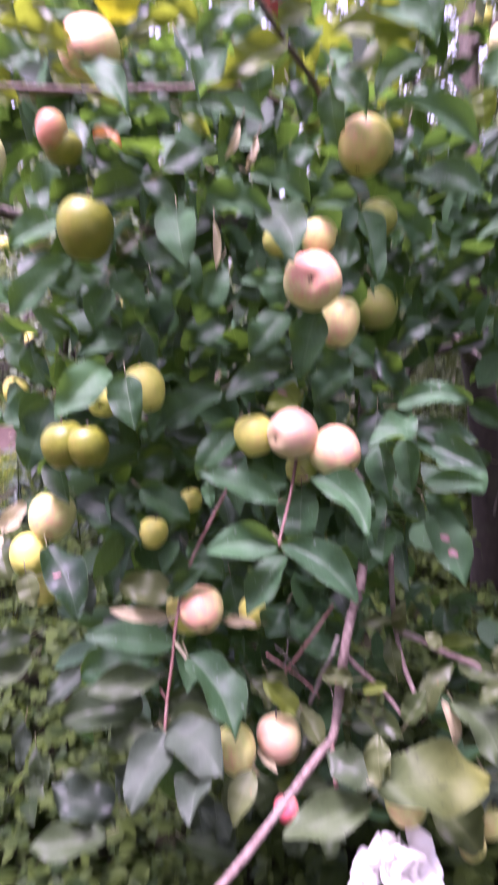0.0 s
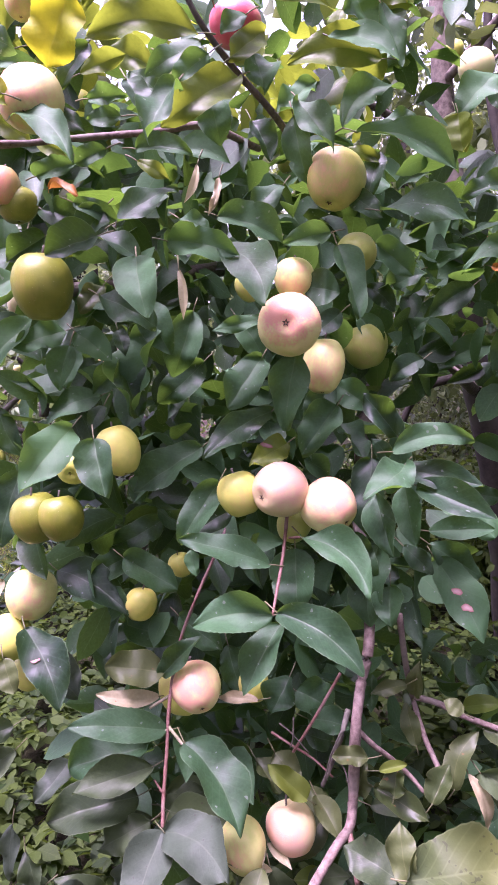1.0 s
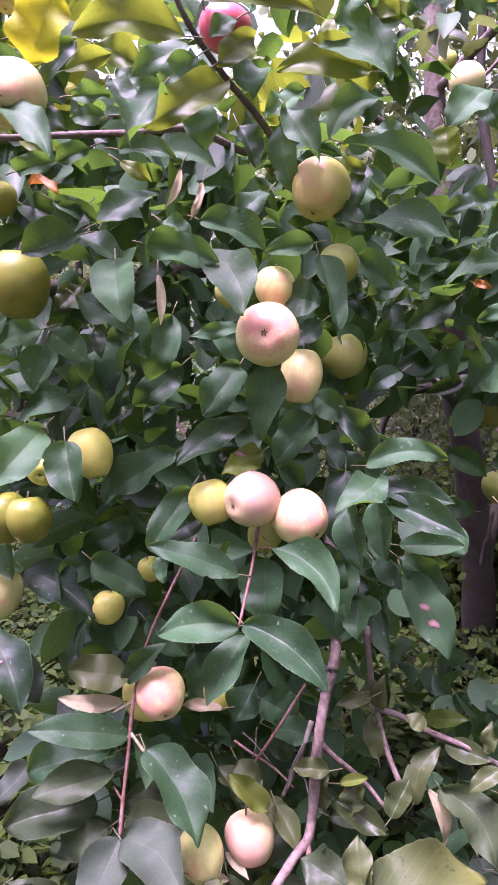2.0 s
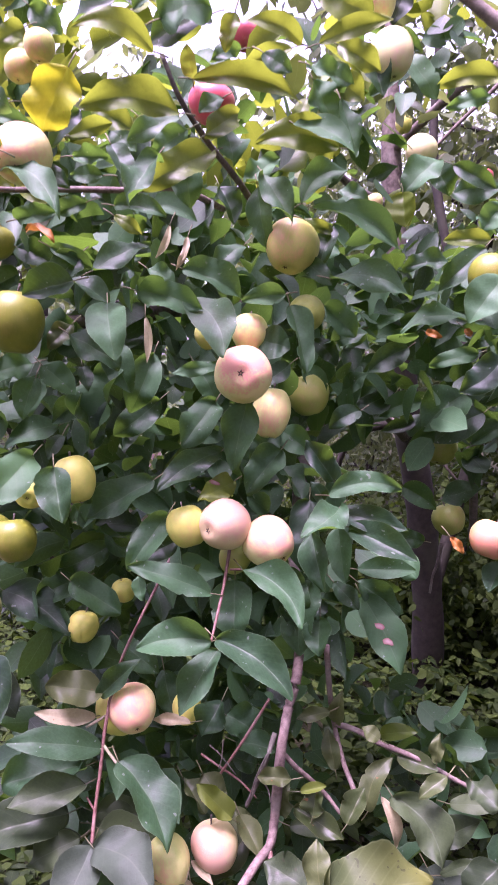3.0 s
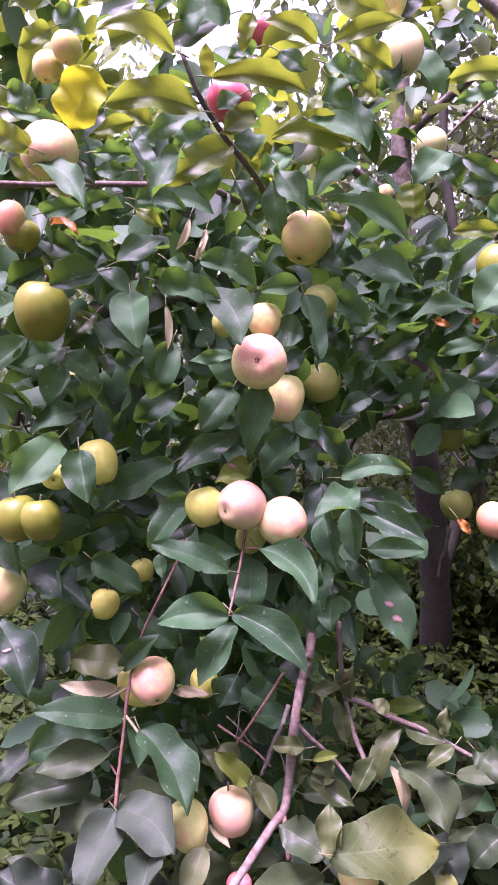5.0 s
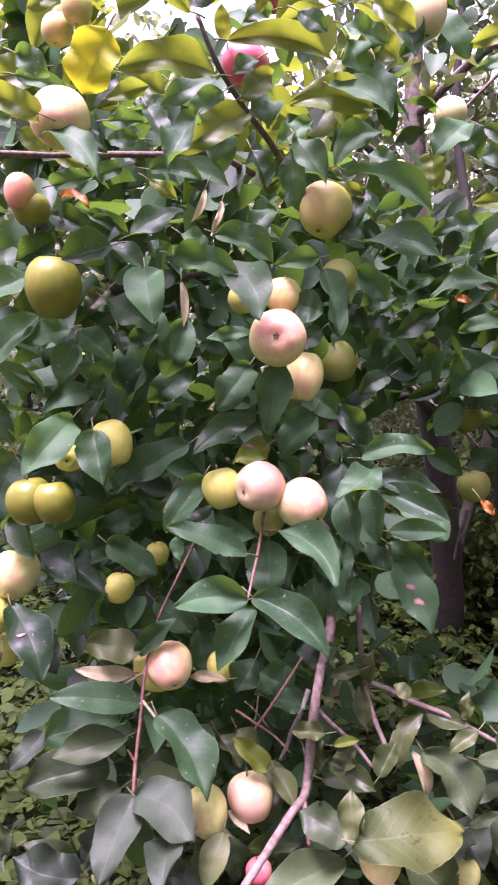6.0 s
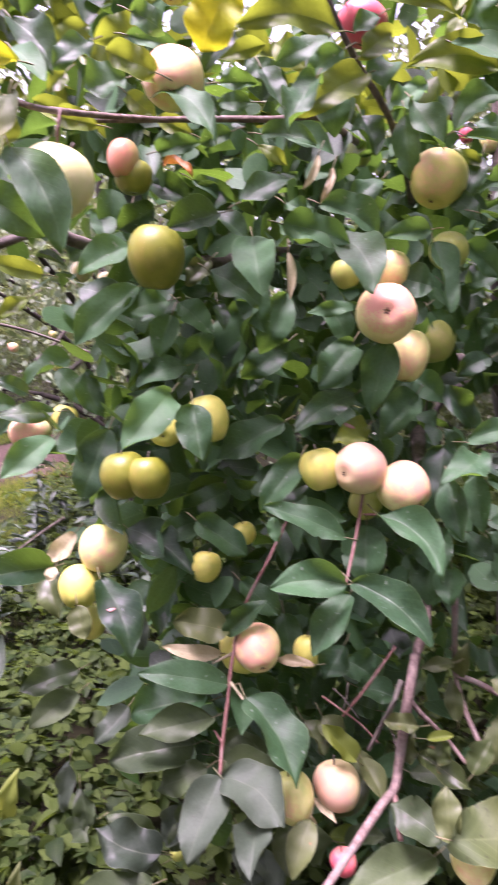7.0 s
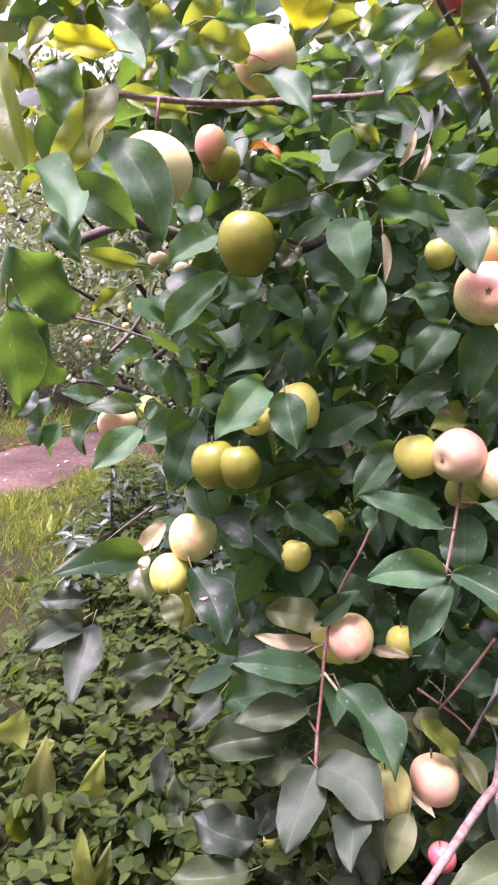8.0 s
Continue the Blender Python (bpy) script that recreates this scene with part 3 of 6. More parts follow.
leaf(-0.159, 0.891, 1.619, -0.110, 0.900, 1.597, 0.023, 10, GREEN, bend=0)
leaf(-0.078, 0.857, 1.664, -0.017, 0.840, 1.653, 0.029, -1, GREEN, bend=0)
leaf(-0.081, 0.885, 1.658, -0.047, 0.882, 1.637, 0.017, 11, OLIVE, bend=0)
leaf(-0.013, 0.852, 1.643, -0.029, 0.850, 1.604, 0.009, 1, DRY, bend=0.1)
leaf(0.008, 0.895, 1.638, -0.006, 0.884, 1.596, 0.009, 5, DRY, bend=0.1)
leaf(0.007, 0.833, 1.746, -0.032, 0.835, 1.721, 0.030, -19, GREEN, bend=0)
leaf(0.056, 0.941, 1.783, 0.066, 0.918, 1.736, 0.041, -16, GREEN, bend=0)
leaf(-0.081, 0.844, 1.730, -0.057, 0.825, 1.684, 0.028, -16, GREEN, bend=0)
leaf(-0.004, 0.895, 1.784, -0.066, 0.884, 1.748, 0.030, -6, GREEN, bend=0)
leaf(-0.184, 0.904, 1.903, -0.147, 0.909, 1.875, 0.034, 16, GREEN, bend=0)
leaf(-0.184, 0.875, 1.865, -0.218, 0.862, 1.837, 0.027, -28, OLIVE, bend=0)
leaf(-0.189, 0.873, 1.911, -0.231, 0.867, 1.884, 0.030, -31, OLIVE, bend=0)
leaf(-0.104, 0.873, 1.916, -0.147, 0.854, 1.885, 0.026, -31, OLIVE, bend=0)
leaf(-0.220, 0.815, 1.771, -0.185, 0.813, 1.753, 0.031, 16, GREEN, bend=0)
leaf(-0.233, 0.862, 1.766, -0.172, 0.855, 1.752, 0.021, 22, GREEN, bend=0)
leaf(-0.185, 0.983, 1.795, -0.239, 0.986, 1.777, 0.021, -26, OLIVE, bend=0)
leaf(-0.212, 0.783, 1.716, -0.189, 0.784, 1.691, 0.027, 0, OLIVE, bend=0)
leaf(0.138, 0.848, 1.854, 0.072, 0.820, 1.862, 0.025, -36, OLIVE, bend=-0.1)
leaf(0.217, 0.829, 1.882, 0.149, 0.834, 1.906, 0.044, -34, OLIVE, bend=0)
leaf(0.159, 0.845, 1.854, 0.235, 0.807, 1.867, 0.024, 31, OLIVE, bend=0.05)
leaf(0.144, 0.827, 1.894, 0.129, 0.838, 1.920, 0.018, -21, OLIVE, bend=0)
leaf(0.196, 0.893, 1.753, 0.093, 0.913, 1.760, 0.043, -25, OLIVE, bend=-0.12)
leaf(0.138, 0.891, 1.779, 0.206, 0.851, 1.734, 0.034, 1, GREEN, bend=0.1)
leaf(0.135, 0.905, 1.874, 0.075, 0.911, 1.854, 0.023, -26, OLIVE, bend=0)
leaf(0.093, 0.832, 1.834, 0.124, 0.820, 1.810, 0.024, 26, GREEN, bend=0)
leaf(0.165, 0.918, 1.842, 0.194, 0.925, 1.793, 0.049, 0, GREEN, bend=0)
leaf(0.164, 0.961, 1.836, 0.148, 0.954, 1.797, 0.021, 7, OLIVE, bend=0)
leaf(0.197, 0.897, 1.811, 0.216, 0.881, 1.740, 0.027, -6, GREEN, bend=0)
leaf(0.188, 0.917, 1.850, 0.232, 0.920, 1.822, 0.036, 28, OLIVE, bend=0)
leaf(0.159, 0.904, 1.854, 0.210, 0.883, 1.825, 0.027, 14, GREEN, bend=0)
leaf(0.187, 0.881, 1.870, 0.241, 0.874, 1.840, 0.031, 30, OLIVE, bend=0)
leaf(0.268, 1.040, 1.927, 0.285, 1.022, 1.869, 0.037, 13, GREEN, bend=0)
leaf(0.331, 1.084, 2.048, 0.313, 1.098, 2.001, 0.042, 10, GREY, bend=0)
leaf(0.299, 1.036, 1.963, 0.338, 1.022, 1.931, 0.024, 31, GREEN, bend=0)
leaf(0.326, 1.073, 1.950, 0.377, 1.063, 1.884, 0.040, 5, GREEN, bend=0)
leaf(0.470, 1.038, 1.907, 0.374, 1.062, 1.900, 0.034, -27, OLIVE, bend=-0.1)
leaf(0.549, 1.273, 1.976, 0.469, 1.285, 1.953, 0.030, -20, GREEN, bend=0)
leaf(0.465, 1.295, 1.868, 0.396, 1.285, 1.800, 0.065, 16, GREEN, bend=0)
leaf(0.152, 0.902, 1.686, 0.227, 0.927, 1.734, 0.035, 0, GREEN, bend=0.2)
leaf(0.169, 0.916, 1.684, 0.278, 0.888, 1.629, 0.035, 5, GREEN, bend=0.13)
leaf(0.105, 0.931, 1.727, 0.138, 0.892, 1.661, 0.037, 0, GREEN, bend=0)
leaf(0.099, 0.944, 1.715, 0.113, 0.943, 1.636, 0.034, 26, GREEN, bend=0)
leaf(0.083, 0.950, 1.721, 0.131, 0.971, 1.762, 0.033, -4, GREEN, bend=0)
leaf(0.163, 0.946, 1.622, 0.199, 0.922, 1.589, 0.028, 15, GREEN, bend=0)
leaf(0.195, 0.919, 1.596, 0.299, 0.894, 1.573, 0.038, -4, GREEN, bend=0.1)
leaf(0.409, 1.061, 1.645, 0.336, 1.067, 1.633, 0.033, 8, GREEN, bend=0)
leaf(0.462, 1.057, 1.669, 0.393, 1.061, 1.602, 0.039, 8, GREEN, bend=0)
leaf(0.484, 1.088, 1.687, 0.419, 1.124, 1.690, 0.030, -20, OLIVE, bend=0)
leaf(0.459, 0.979, 1.614, 0.410, 0.977, 1.547, 0.058, 17, GREEN, bend=0)
leaf(0.164, 0.958, 1.678, 0.213, 0.960, 1.659, 0.016, 20, OLIVE, bend=0)
leaf(0.205, 0.962, 1.673, 0.186, 0.951, 1.616, 0.030, 16, GREEN, bend=0)
leaf(0.402, 1.314, 1.818, 0.414, 1.302, 1.748, 0.057, 38, OLIVE, bend=0)
leaf(0.467, 1.222, 1.837, 0.539, 1.203, 1.796, 0.034, 27, GREEN, bend=0)
leaf(-0.085, 0.848, 1.549, -0.072, 0.797, 1.485, 0.049, 8, GREEN, bend=0)
leaf(-0.042, 0.868, 1.536, -0.039, 0.848, 1.481, 0.010, 13, DRY, bend=0.08)
leaf(-0.051, 0.849, 1.565, 0.027, 0.838, 1.544, 0.037, 11, GREEN, bend=0.05)
leaf(0.010, 0.857, 1.558, 0.052, 0.801, 1.490, 0.051, 1, GREEN, bend=0.13)
leaf(-0.141, 0.929, 1.528, -0.168, 0.912, 1.497, 0.028, -9, MOSS, bend=0)
leaf(-0.136, 0.888, 1.513, -0.073, 0.884, 1.476, 0.050, -13, GREEN, bend=0)
leaf(-0.193, 0.938, 1.477, -0.250, 0.912, 1.459, 0.039, -1, GREEN, bend=0)
leaf(-0.177, 0.925, 1.474, -0.134, 0.913, 1.438, 0.037, -5, GREEN, bend=0)
leaf(-0.187, 0.927, 1.459, -0.201, 0.912, 1.406, 0.036, -2, GREEN, bend=0)
leaf(-0.128, 0.932, 1.475, -0.118, 0.914, 1.444, 0.020, -17, GREEN, bend=0)
leaf(-0.132, 0.956, 1.438, -0.111, 0.939, 1.366, 0.046, -32, GREEN, bend=0)
leaf(0.053, 0.943, 1.480, -0.012, 0.932, 1.467, 0.020, -7, GREEN, bend=0)
leaf(0.048, 0.922, 1.433, 0.004, 0.886, 1.376, 0.048, 5, GREEN, bend=0)
leaf(0.087, 0.887, 1.436, 0.069, 0.880, 1.346, 0.046, 16, GREEN, bend=0)
leaf(0.057, 0.924, 1.366, -0.025, 0.854, 1.325, 0.036, 2, GREEN, bend=-0.05)
leaf(0.073, 0.923, 1.324, 0.029, 0.879, 1.309, 0.037, 3, OLIVE, bend=0)
leaf(-0.180, 0.878, 1.364, -0.226, 0.812, 1.304, 0.051, -10, GREEN, bend=0)
leaf(-0.151, 0.857, 1.351, -0.135, 0.822, 1.290, 0.045, 3, GREEN, bend=0)
leaf(-0.035, 0.953, 1.321, -0.125, 0.940, 1.269, 0.050, 17, GREEN, bend=0)
leaf(-0.014, 0.912, 1.282, -0.064, 0.880, 1.215, 0.041, 3, GREEN, bend=0)
leaf(-0.002, 0.931, 1.241, -0.056, 0.915, 1.213, 0.035, 7, GREEN, bend=0)
leaf(0.044, 0.854, 1.192, -0.061, 0.845, 1.231, 0.036, 15, GREEN, bend=0)
leaf(-0.048, 0.853, 1.216, -0.042, 0.841, 1.188, 0.018, 13, GREEN, bend=0)
leaf(0.076, 0.898, 1.196, 0.074, 0.867, 1.127, 0.060, 19, GREEN, bend=0)
leaf(-0.267, 1.046, 1.136, -0.155, 0.990, 1.086, 0.056, -23, GREEN, bend=0.05)
leaf(-0.154, 0.978, 1.171, -0.080, 0.957, 1.130, 0.045, -15, GREEN, bend=0)
leaf(0.103, 0.919, 1.513, 0.144, 0.913, 1.504, 0.045, 10, GREEN, bend=0)
leaf(0.145, 0.936, 1.562, 0.166, 0.912, 1.472, 0.034, -15, GREEN, bend=0)
leaf(0.136, 0.919, 1.574, 0.079, 0.920, 1.564, 0.029, -12, GREEN, bend=0)
leaf(0.200, 0.982, 1.567, 0.244, 0.968, 1.523, 0.039, 12, GREEN, bend=0)
leaf(0.208, 1.185, 1.482, 0.239, 1.169, 1.429, 0.038, 4, GREEN, bend=0)
leaf(0.456, 1.075, 1.557, 0.340, 1.080, 1.536, 0.035, 13, GREEN, bend=-0.15)
leaf(0.486, 1.118, 1.509, 0.409, 1.134, 1.487, 0.031, -2, GREEN, bend=0)
leaf(0.481, 1.016, 1.501, 0.413, 1.003, 1.448, 0.051, 13, GREEN, bend=0.1)
leaf(0.139, 0.944, 1.365, 0.090, 0.915, 1.310, 0.047, 11, GREEN, bend=0)
leaf(0.210, 0.920, 1.326, 0.168, 0.918, 1.382, 0.036, -3, GREEN, bend=0)
leaf(0.199, 0.902, 1.310, 0.291, 0.877, 1.323, 0.032, -8, GREEN, bend=0.12)
leaf(0.212, 0.890, 1.296, 0.153, 0.836, 1.272, 0.044, 28, GREEN, bend=0.1)
leaf(0.210, 0.910, 1.288, 0.294, 0.855, 1.274, 0.035, 0, GREEN, bend=0)
leaf(0.227, 0.894, 1.268, 0.299, 0.830, 1.242, 0.040, 2, GREEN, bend=0)
leaf(0.175, 0.886, 1.263, 0.187, 0.847, 1.195, 0.036, 27, GREEN, bend=0)
leaf(0.214, 0.904, 1.267, 0.217, 0.868, 1.202, 0.035, 28, GREEN, bend=0)
leaf(0.251, 0.937, 1.198, 0.331, 0.923, 1.201, 0.031, -8, GREEN, bend=0)
leaf(0.083, 0.865, 1.220, 0.151, 0.796, 1.167, 0.041, -11, GREEN, bend=0.16)
leaf(0.256, 0.951, 1.175, 0.325, 0.951, 1.127, 0.040, -3, GREEN, bend=0)
leaf(0.262, 0.952, 1.155, 0.302, 0.880, 1.069, 0.053, 0, GREEN, bend=0.03)
leaf(0.195, 0.911, 1.137, 0.188, 0.881, 1.097, 0.040, 26, GREEN, bend=0)
leaf(0.215, 0.923, 1.184, 0.246, 0.897, 1.155, 0.026, -2, GREEN, bend=0)
leaf(0.048, 0.811, 1.150, 0.136, 0.762, 1.095, 0.045, -12, GREEN, bend=0.09)
leaf(0.043, 0.818, 1.144, -0.049, 0.823, 1.134, 0.046, 9, GREEN, bend=-0.08)
leaf(0.052, 0.845, 1.123, 0.006, 0.810, 1.053, 0.041, 22, GREEN, bend=0)
leaf(-0.101, 0.922, 1.030, -0.177, 0.916, 1.045, 0.048, 19, MOSS, bend=0)
leaf(-0.105, 0.922, 1.026, -0.050, 0.913, 1.081, 0.031, -13, GREEN, bend=0)
leaf(-0.110, 0.924, 0.996, -0.191, 0.913, 1.009, 0.023, 20, DRY, bend=0.08)
leaf(-0.127, 0.927, 0.983, -0.182, 0.929, 0.987, 0.022, 20, GREEN, bend=0)
leaf(-0.099, 0.891, 0.967, -0.215, 0.860, 0.997, 0.042, 23, GREEN, bend=0)
leaf(-0.268, 0.940, 1.043, -0.216, 0.920, 1.004, 0.058, -26, GREY, bend=0)
leaf(-0.123, 0.928, 0.922, -0.233, 0.902, 0.914, 0.073, 37, GREEN, bend=0)
leaf(-0.117, 0.877, 0.927, -0.211, 0.839, 0.922, 0.044, 23, SHADED_LEAF, bend=0)
leaf(-0.143, 0.894, 0.875, -0.256, 0.867, 0.863, 0.070, 24, SHADED_LEAF, bend=0)
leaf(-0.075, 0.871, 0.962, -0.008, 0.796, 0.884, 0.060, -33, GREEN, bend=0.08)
leaf(-0.123, 0.862, 0.862, -0.189, 0.852, 0.834, 0.041, 23, SHADED_LEAF, bend=0)
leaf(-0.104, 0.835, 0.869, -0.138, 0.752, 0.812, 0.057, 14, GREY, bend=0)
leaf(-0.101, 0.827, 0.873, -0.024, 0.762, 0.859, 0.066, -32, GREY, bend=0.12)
leaf(-0.104, 0.886, 0.858, -0.011, 0.852, 0.851, 0.050, -28, SHADED_LEAF, bend=0)
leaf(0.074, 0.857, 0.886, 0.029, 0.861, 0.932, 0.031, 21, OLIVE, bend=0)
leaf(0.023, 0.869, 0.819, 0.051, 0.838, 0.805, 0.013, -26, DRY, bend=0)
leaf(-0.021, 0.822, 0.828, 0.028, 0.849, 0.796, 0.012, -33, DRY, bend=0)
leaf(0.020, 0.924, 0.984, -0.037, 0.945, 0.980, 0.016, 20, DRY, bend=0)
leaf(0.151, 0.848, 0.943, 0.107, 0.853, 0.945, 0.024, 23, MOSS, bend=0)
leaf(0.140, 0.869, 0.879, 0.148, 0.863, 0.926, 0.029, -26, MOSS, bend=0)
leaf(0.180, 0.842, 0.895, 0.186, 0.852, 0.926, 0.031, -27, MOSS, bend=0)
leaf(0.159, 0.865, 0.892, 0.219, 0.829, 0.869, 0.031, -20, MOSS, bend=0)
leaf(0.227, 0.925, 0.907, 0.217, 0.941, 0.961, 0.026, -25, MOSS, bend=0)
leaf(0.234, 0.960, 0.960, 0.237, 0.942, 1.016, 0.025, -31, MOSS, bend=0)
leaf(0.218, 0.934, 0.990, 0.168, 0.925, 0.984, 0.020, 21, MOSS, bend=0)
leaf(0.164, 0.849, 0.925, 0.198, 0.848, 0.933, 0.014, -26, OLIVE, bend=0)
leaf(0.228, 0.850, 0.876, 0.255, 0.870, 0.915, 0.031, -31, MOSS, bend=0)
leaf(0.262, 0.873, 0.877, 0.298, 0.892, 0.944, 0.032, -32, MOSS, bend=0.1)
leaf(0.294, 0.870, 0.901, 0.349, 0.813, 0.834, 0.054, -8, SHADED_LEAF, bend=0.15)
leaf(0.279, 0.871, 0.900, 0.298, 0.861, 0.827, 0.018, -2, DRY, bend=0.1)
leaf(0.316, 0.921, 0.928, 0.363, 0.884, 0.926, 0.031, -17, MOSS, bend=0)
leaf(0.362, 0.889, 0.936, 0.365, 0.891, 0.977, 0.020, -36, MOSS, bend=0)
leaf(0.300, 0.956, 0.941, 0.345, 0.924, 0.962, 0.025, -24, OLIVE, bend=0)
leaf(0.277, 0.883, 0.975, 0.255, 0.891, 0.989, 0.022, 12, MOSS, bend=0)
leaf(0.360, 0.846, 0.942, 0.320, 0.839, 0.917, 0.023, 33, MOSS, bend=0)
leaf(0.405, 0.939, 0.839, 0.468, 0.908, 0.851, 0.028, -25, SHADED_LEAF, bend=0)
leaf(0.387, 0.942, 0.776, 0.444, 0.916, 0.827, 0.041, -37, SHADED_LEAF, bend=0)
leaf(0.410, 0.883, 0.911, 0.431, 0.834, 0.899, 0.038, -3, SHADED_LEAF, bend=0)
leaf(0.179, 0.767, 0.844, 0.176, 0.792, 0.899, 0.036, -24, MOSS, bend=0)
leaf(0.170, 0.769, 0.844, 0.112, 0.803, 0.864, 0.047, 24, SHADED_LEAF, bend=0)
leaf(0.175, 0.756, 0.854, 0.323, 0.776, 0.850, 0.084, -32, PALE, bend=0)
leaf(0.444, 0.851, 0.806, 0.395, 0.840, 0.765, 0.050, 40, SHADED_LEAF, bend=0)
leaf(0.382, 0.902, 0.755, 0.430, 0.878, 0.794, 0.017, -39, SHADED_LEAF, bend=0)
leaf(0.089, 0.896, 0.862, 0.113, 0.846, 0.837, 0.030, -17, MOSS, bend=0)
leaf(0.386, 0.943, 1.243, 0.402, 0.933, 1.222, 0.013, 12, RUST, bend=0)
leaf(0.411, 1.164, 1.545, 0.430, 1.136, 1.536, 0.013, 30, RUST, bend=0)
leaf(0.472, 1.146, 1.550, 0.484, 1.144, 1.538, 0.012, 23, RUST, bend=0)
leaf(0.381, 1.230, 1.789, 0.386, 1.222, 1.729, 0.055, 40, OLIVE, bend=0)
leaf(0.171, 0.796, 0.799, 0.053, 0.745, 0.783, 0.054, 36, SHADED_LEAF, bend=0)
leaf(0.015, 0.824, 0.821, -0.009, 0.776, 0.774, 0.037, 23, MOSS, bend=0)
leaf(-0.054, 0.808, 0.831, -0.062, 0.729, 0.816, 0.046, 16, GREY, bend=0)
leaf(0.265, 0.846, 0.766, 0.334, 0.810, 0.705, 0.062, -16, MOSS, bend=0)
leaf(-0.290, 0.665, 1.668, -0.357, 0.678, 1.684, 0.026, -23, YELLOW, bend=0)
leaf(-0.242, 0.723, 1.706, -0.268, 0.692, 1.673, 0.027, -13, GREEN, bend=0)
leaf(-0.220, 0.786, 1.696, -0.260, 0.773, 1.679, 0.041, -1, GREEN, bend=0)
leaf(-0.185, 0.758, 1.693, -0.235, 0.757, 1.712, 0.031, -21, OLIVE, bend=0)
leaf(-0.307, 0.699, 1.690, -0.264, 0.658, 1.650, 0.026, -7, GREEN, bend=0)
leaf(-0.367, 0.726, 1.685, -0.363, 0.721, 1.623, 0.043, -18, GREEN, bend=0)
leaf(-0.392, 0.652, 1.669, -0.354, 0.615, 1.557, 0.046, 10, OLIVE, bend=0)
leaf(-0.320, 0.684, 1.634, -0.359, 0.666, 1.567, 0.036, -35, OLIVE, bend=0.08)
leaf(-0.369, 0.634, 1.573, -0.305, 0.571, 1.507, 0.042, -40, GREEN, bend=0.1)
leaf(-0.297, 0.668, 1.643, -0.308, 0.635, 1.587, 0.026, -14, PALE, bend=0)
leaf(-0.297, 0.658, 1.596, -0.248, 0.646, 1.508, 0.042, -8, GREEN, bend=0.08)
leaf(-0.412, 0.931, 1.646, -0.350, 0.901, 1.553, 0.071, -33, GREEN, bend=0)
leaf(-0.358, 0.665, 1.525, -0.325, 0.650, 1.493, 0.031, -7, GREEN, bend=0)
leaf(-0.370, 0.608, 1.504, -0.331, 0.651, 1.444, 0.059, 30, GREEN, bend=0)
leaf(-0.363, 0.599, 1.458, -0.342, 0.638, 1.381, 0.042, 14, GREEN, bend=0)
leaf(-0.358, 0.568, 1.451, -0.365, 0.602, 1.365, 0.038, -49, GREEN, bend=0)
leaf(-0.318, 0.815, 1.498, -0.364, 0.762, 1.507, 0.023, -19, OLIVE, bend=0)
leaf(-0.326, 0.784, 1.470, -0.356, 0.769, 1.447, 0.018, -14, OLIVE, bend=0)
leaf(-0.231, 0.932, 1.493, -0.311, 0.909, 1.419, 0.048, 7, GREEN, bend=0)
leaf(-0.193, 0.975, 1.458, -0.202, 0.948, 1.407, 0.037, 5, GREEN, bend=0)
leaf(-0.379, 1.046, 1.273, -0.438, 0.987, 1.220, 0.045, -5, GREEN, bend=0)
leaf(-0.385, 1.079, 1.307, -0.471, 1.066, 1.300, 0.033, -1, GREEN, bend=0)
leaf(-0.278, 0.969, 1.300, -0.313, 0.955, 1.200, 0.057, 1, GREEN, bend=0)
leaf(-0.357, 0.966, 1.098, -0.451, 0.859, 1.109, 0.049, 9, GREEN, bend=0)
leaf(-0.283, 0.939, 1.092, -0.225, 0.869, 1.016, 0.056, -24, GREEN, bend=0.04)
leaf(-0.415, 0.874, 1.069, -0.478, 0.866, 1.065, 0.028, 15, GREY, bend=0)
leaf(-0.433, 0.908, 1.022, -0.480, 0.820, 1.019, 0.044, 5, GREY, bend=0)
leaf(-0.414, 0.894, 1.025, -0.410, 0.797, 0.962, 0.048, -6, GREY, bend=0)
leaf(-0.320, 0.955, 0.946, -0.390, 0.906, 0.936, 0.039, 17, SHADED_LEAF, bend=0)
leaf(-0.319, 0.951, 0.913, -0.376, 0.902, 0.885, 0.042, 15, SHADED_LEAF, bend=0)
leaf(-0.187, 0.885, 0.709, -0.280, 0.892, 0.741, 0.063, 34, GREY, bend=0.1)
leaf(-0.236, 0.924, 0.673, -0.185, 0.874, 0.681, 0.036, -42, SHADED_LEAF, bend=0)
leaf(-0.240, 0.922, 1.543, -0.300, 0.897, 1.506, 0.045, 2, GREEN, bend=0)
leaf(-0.390, 1.048, 1.069, -0.360, 0.996, 1.008, 0.042, 1, MOSS, bend=0)
leaf(-0.315, 0.935, 1.054, -0.299, 0.917, 1.013, 0.035, 3, MOSS, bend=0)
leaf(-0.346, 1.043, 1.126, -0.386, 1.020, 1.084, 0.031, 3, DRY, bend=0.1)
leaf(-0.341, 0.920, 1.115, -0.348, 0.911, 1.098, 0.016, 2, DRY, bend=0)
leaf(-0.267, 0.859, 1.669, -0.319, 0.856, 1.677, 0.027, -25, OLIVE, bend=0)
leaf(-0.296, 0.900, 1.683, -0.353, 0.898, 1.706, 0.027, -20, OLIVE, bend=0)
leaf(-0.215, 0.909, 1.792, -0.279, 0.898, 1.772, 0.044, -33, OLIVE, bend=0)
leaf(-0.400, 0.795, 1.744, -0.407, 0.753, 1.707, 0.020, -40, OLIVE, bend=0)
leaf(-0.312, 0.893, 1.735, -0.328, 0.876, 1.707, 0.021, -25, OLIVE, bend=0)
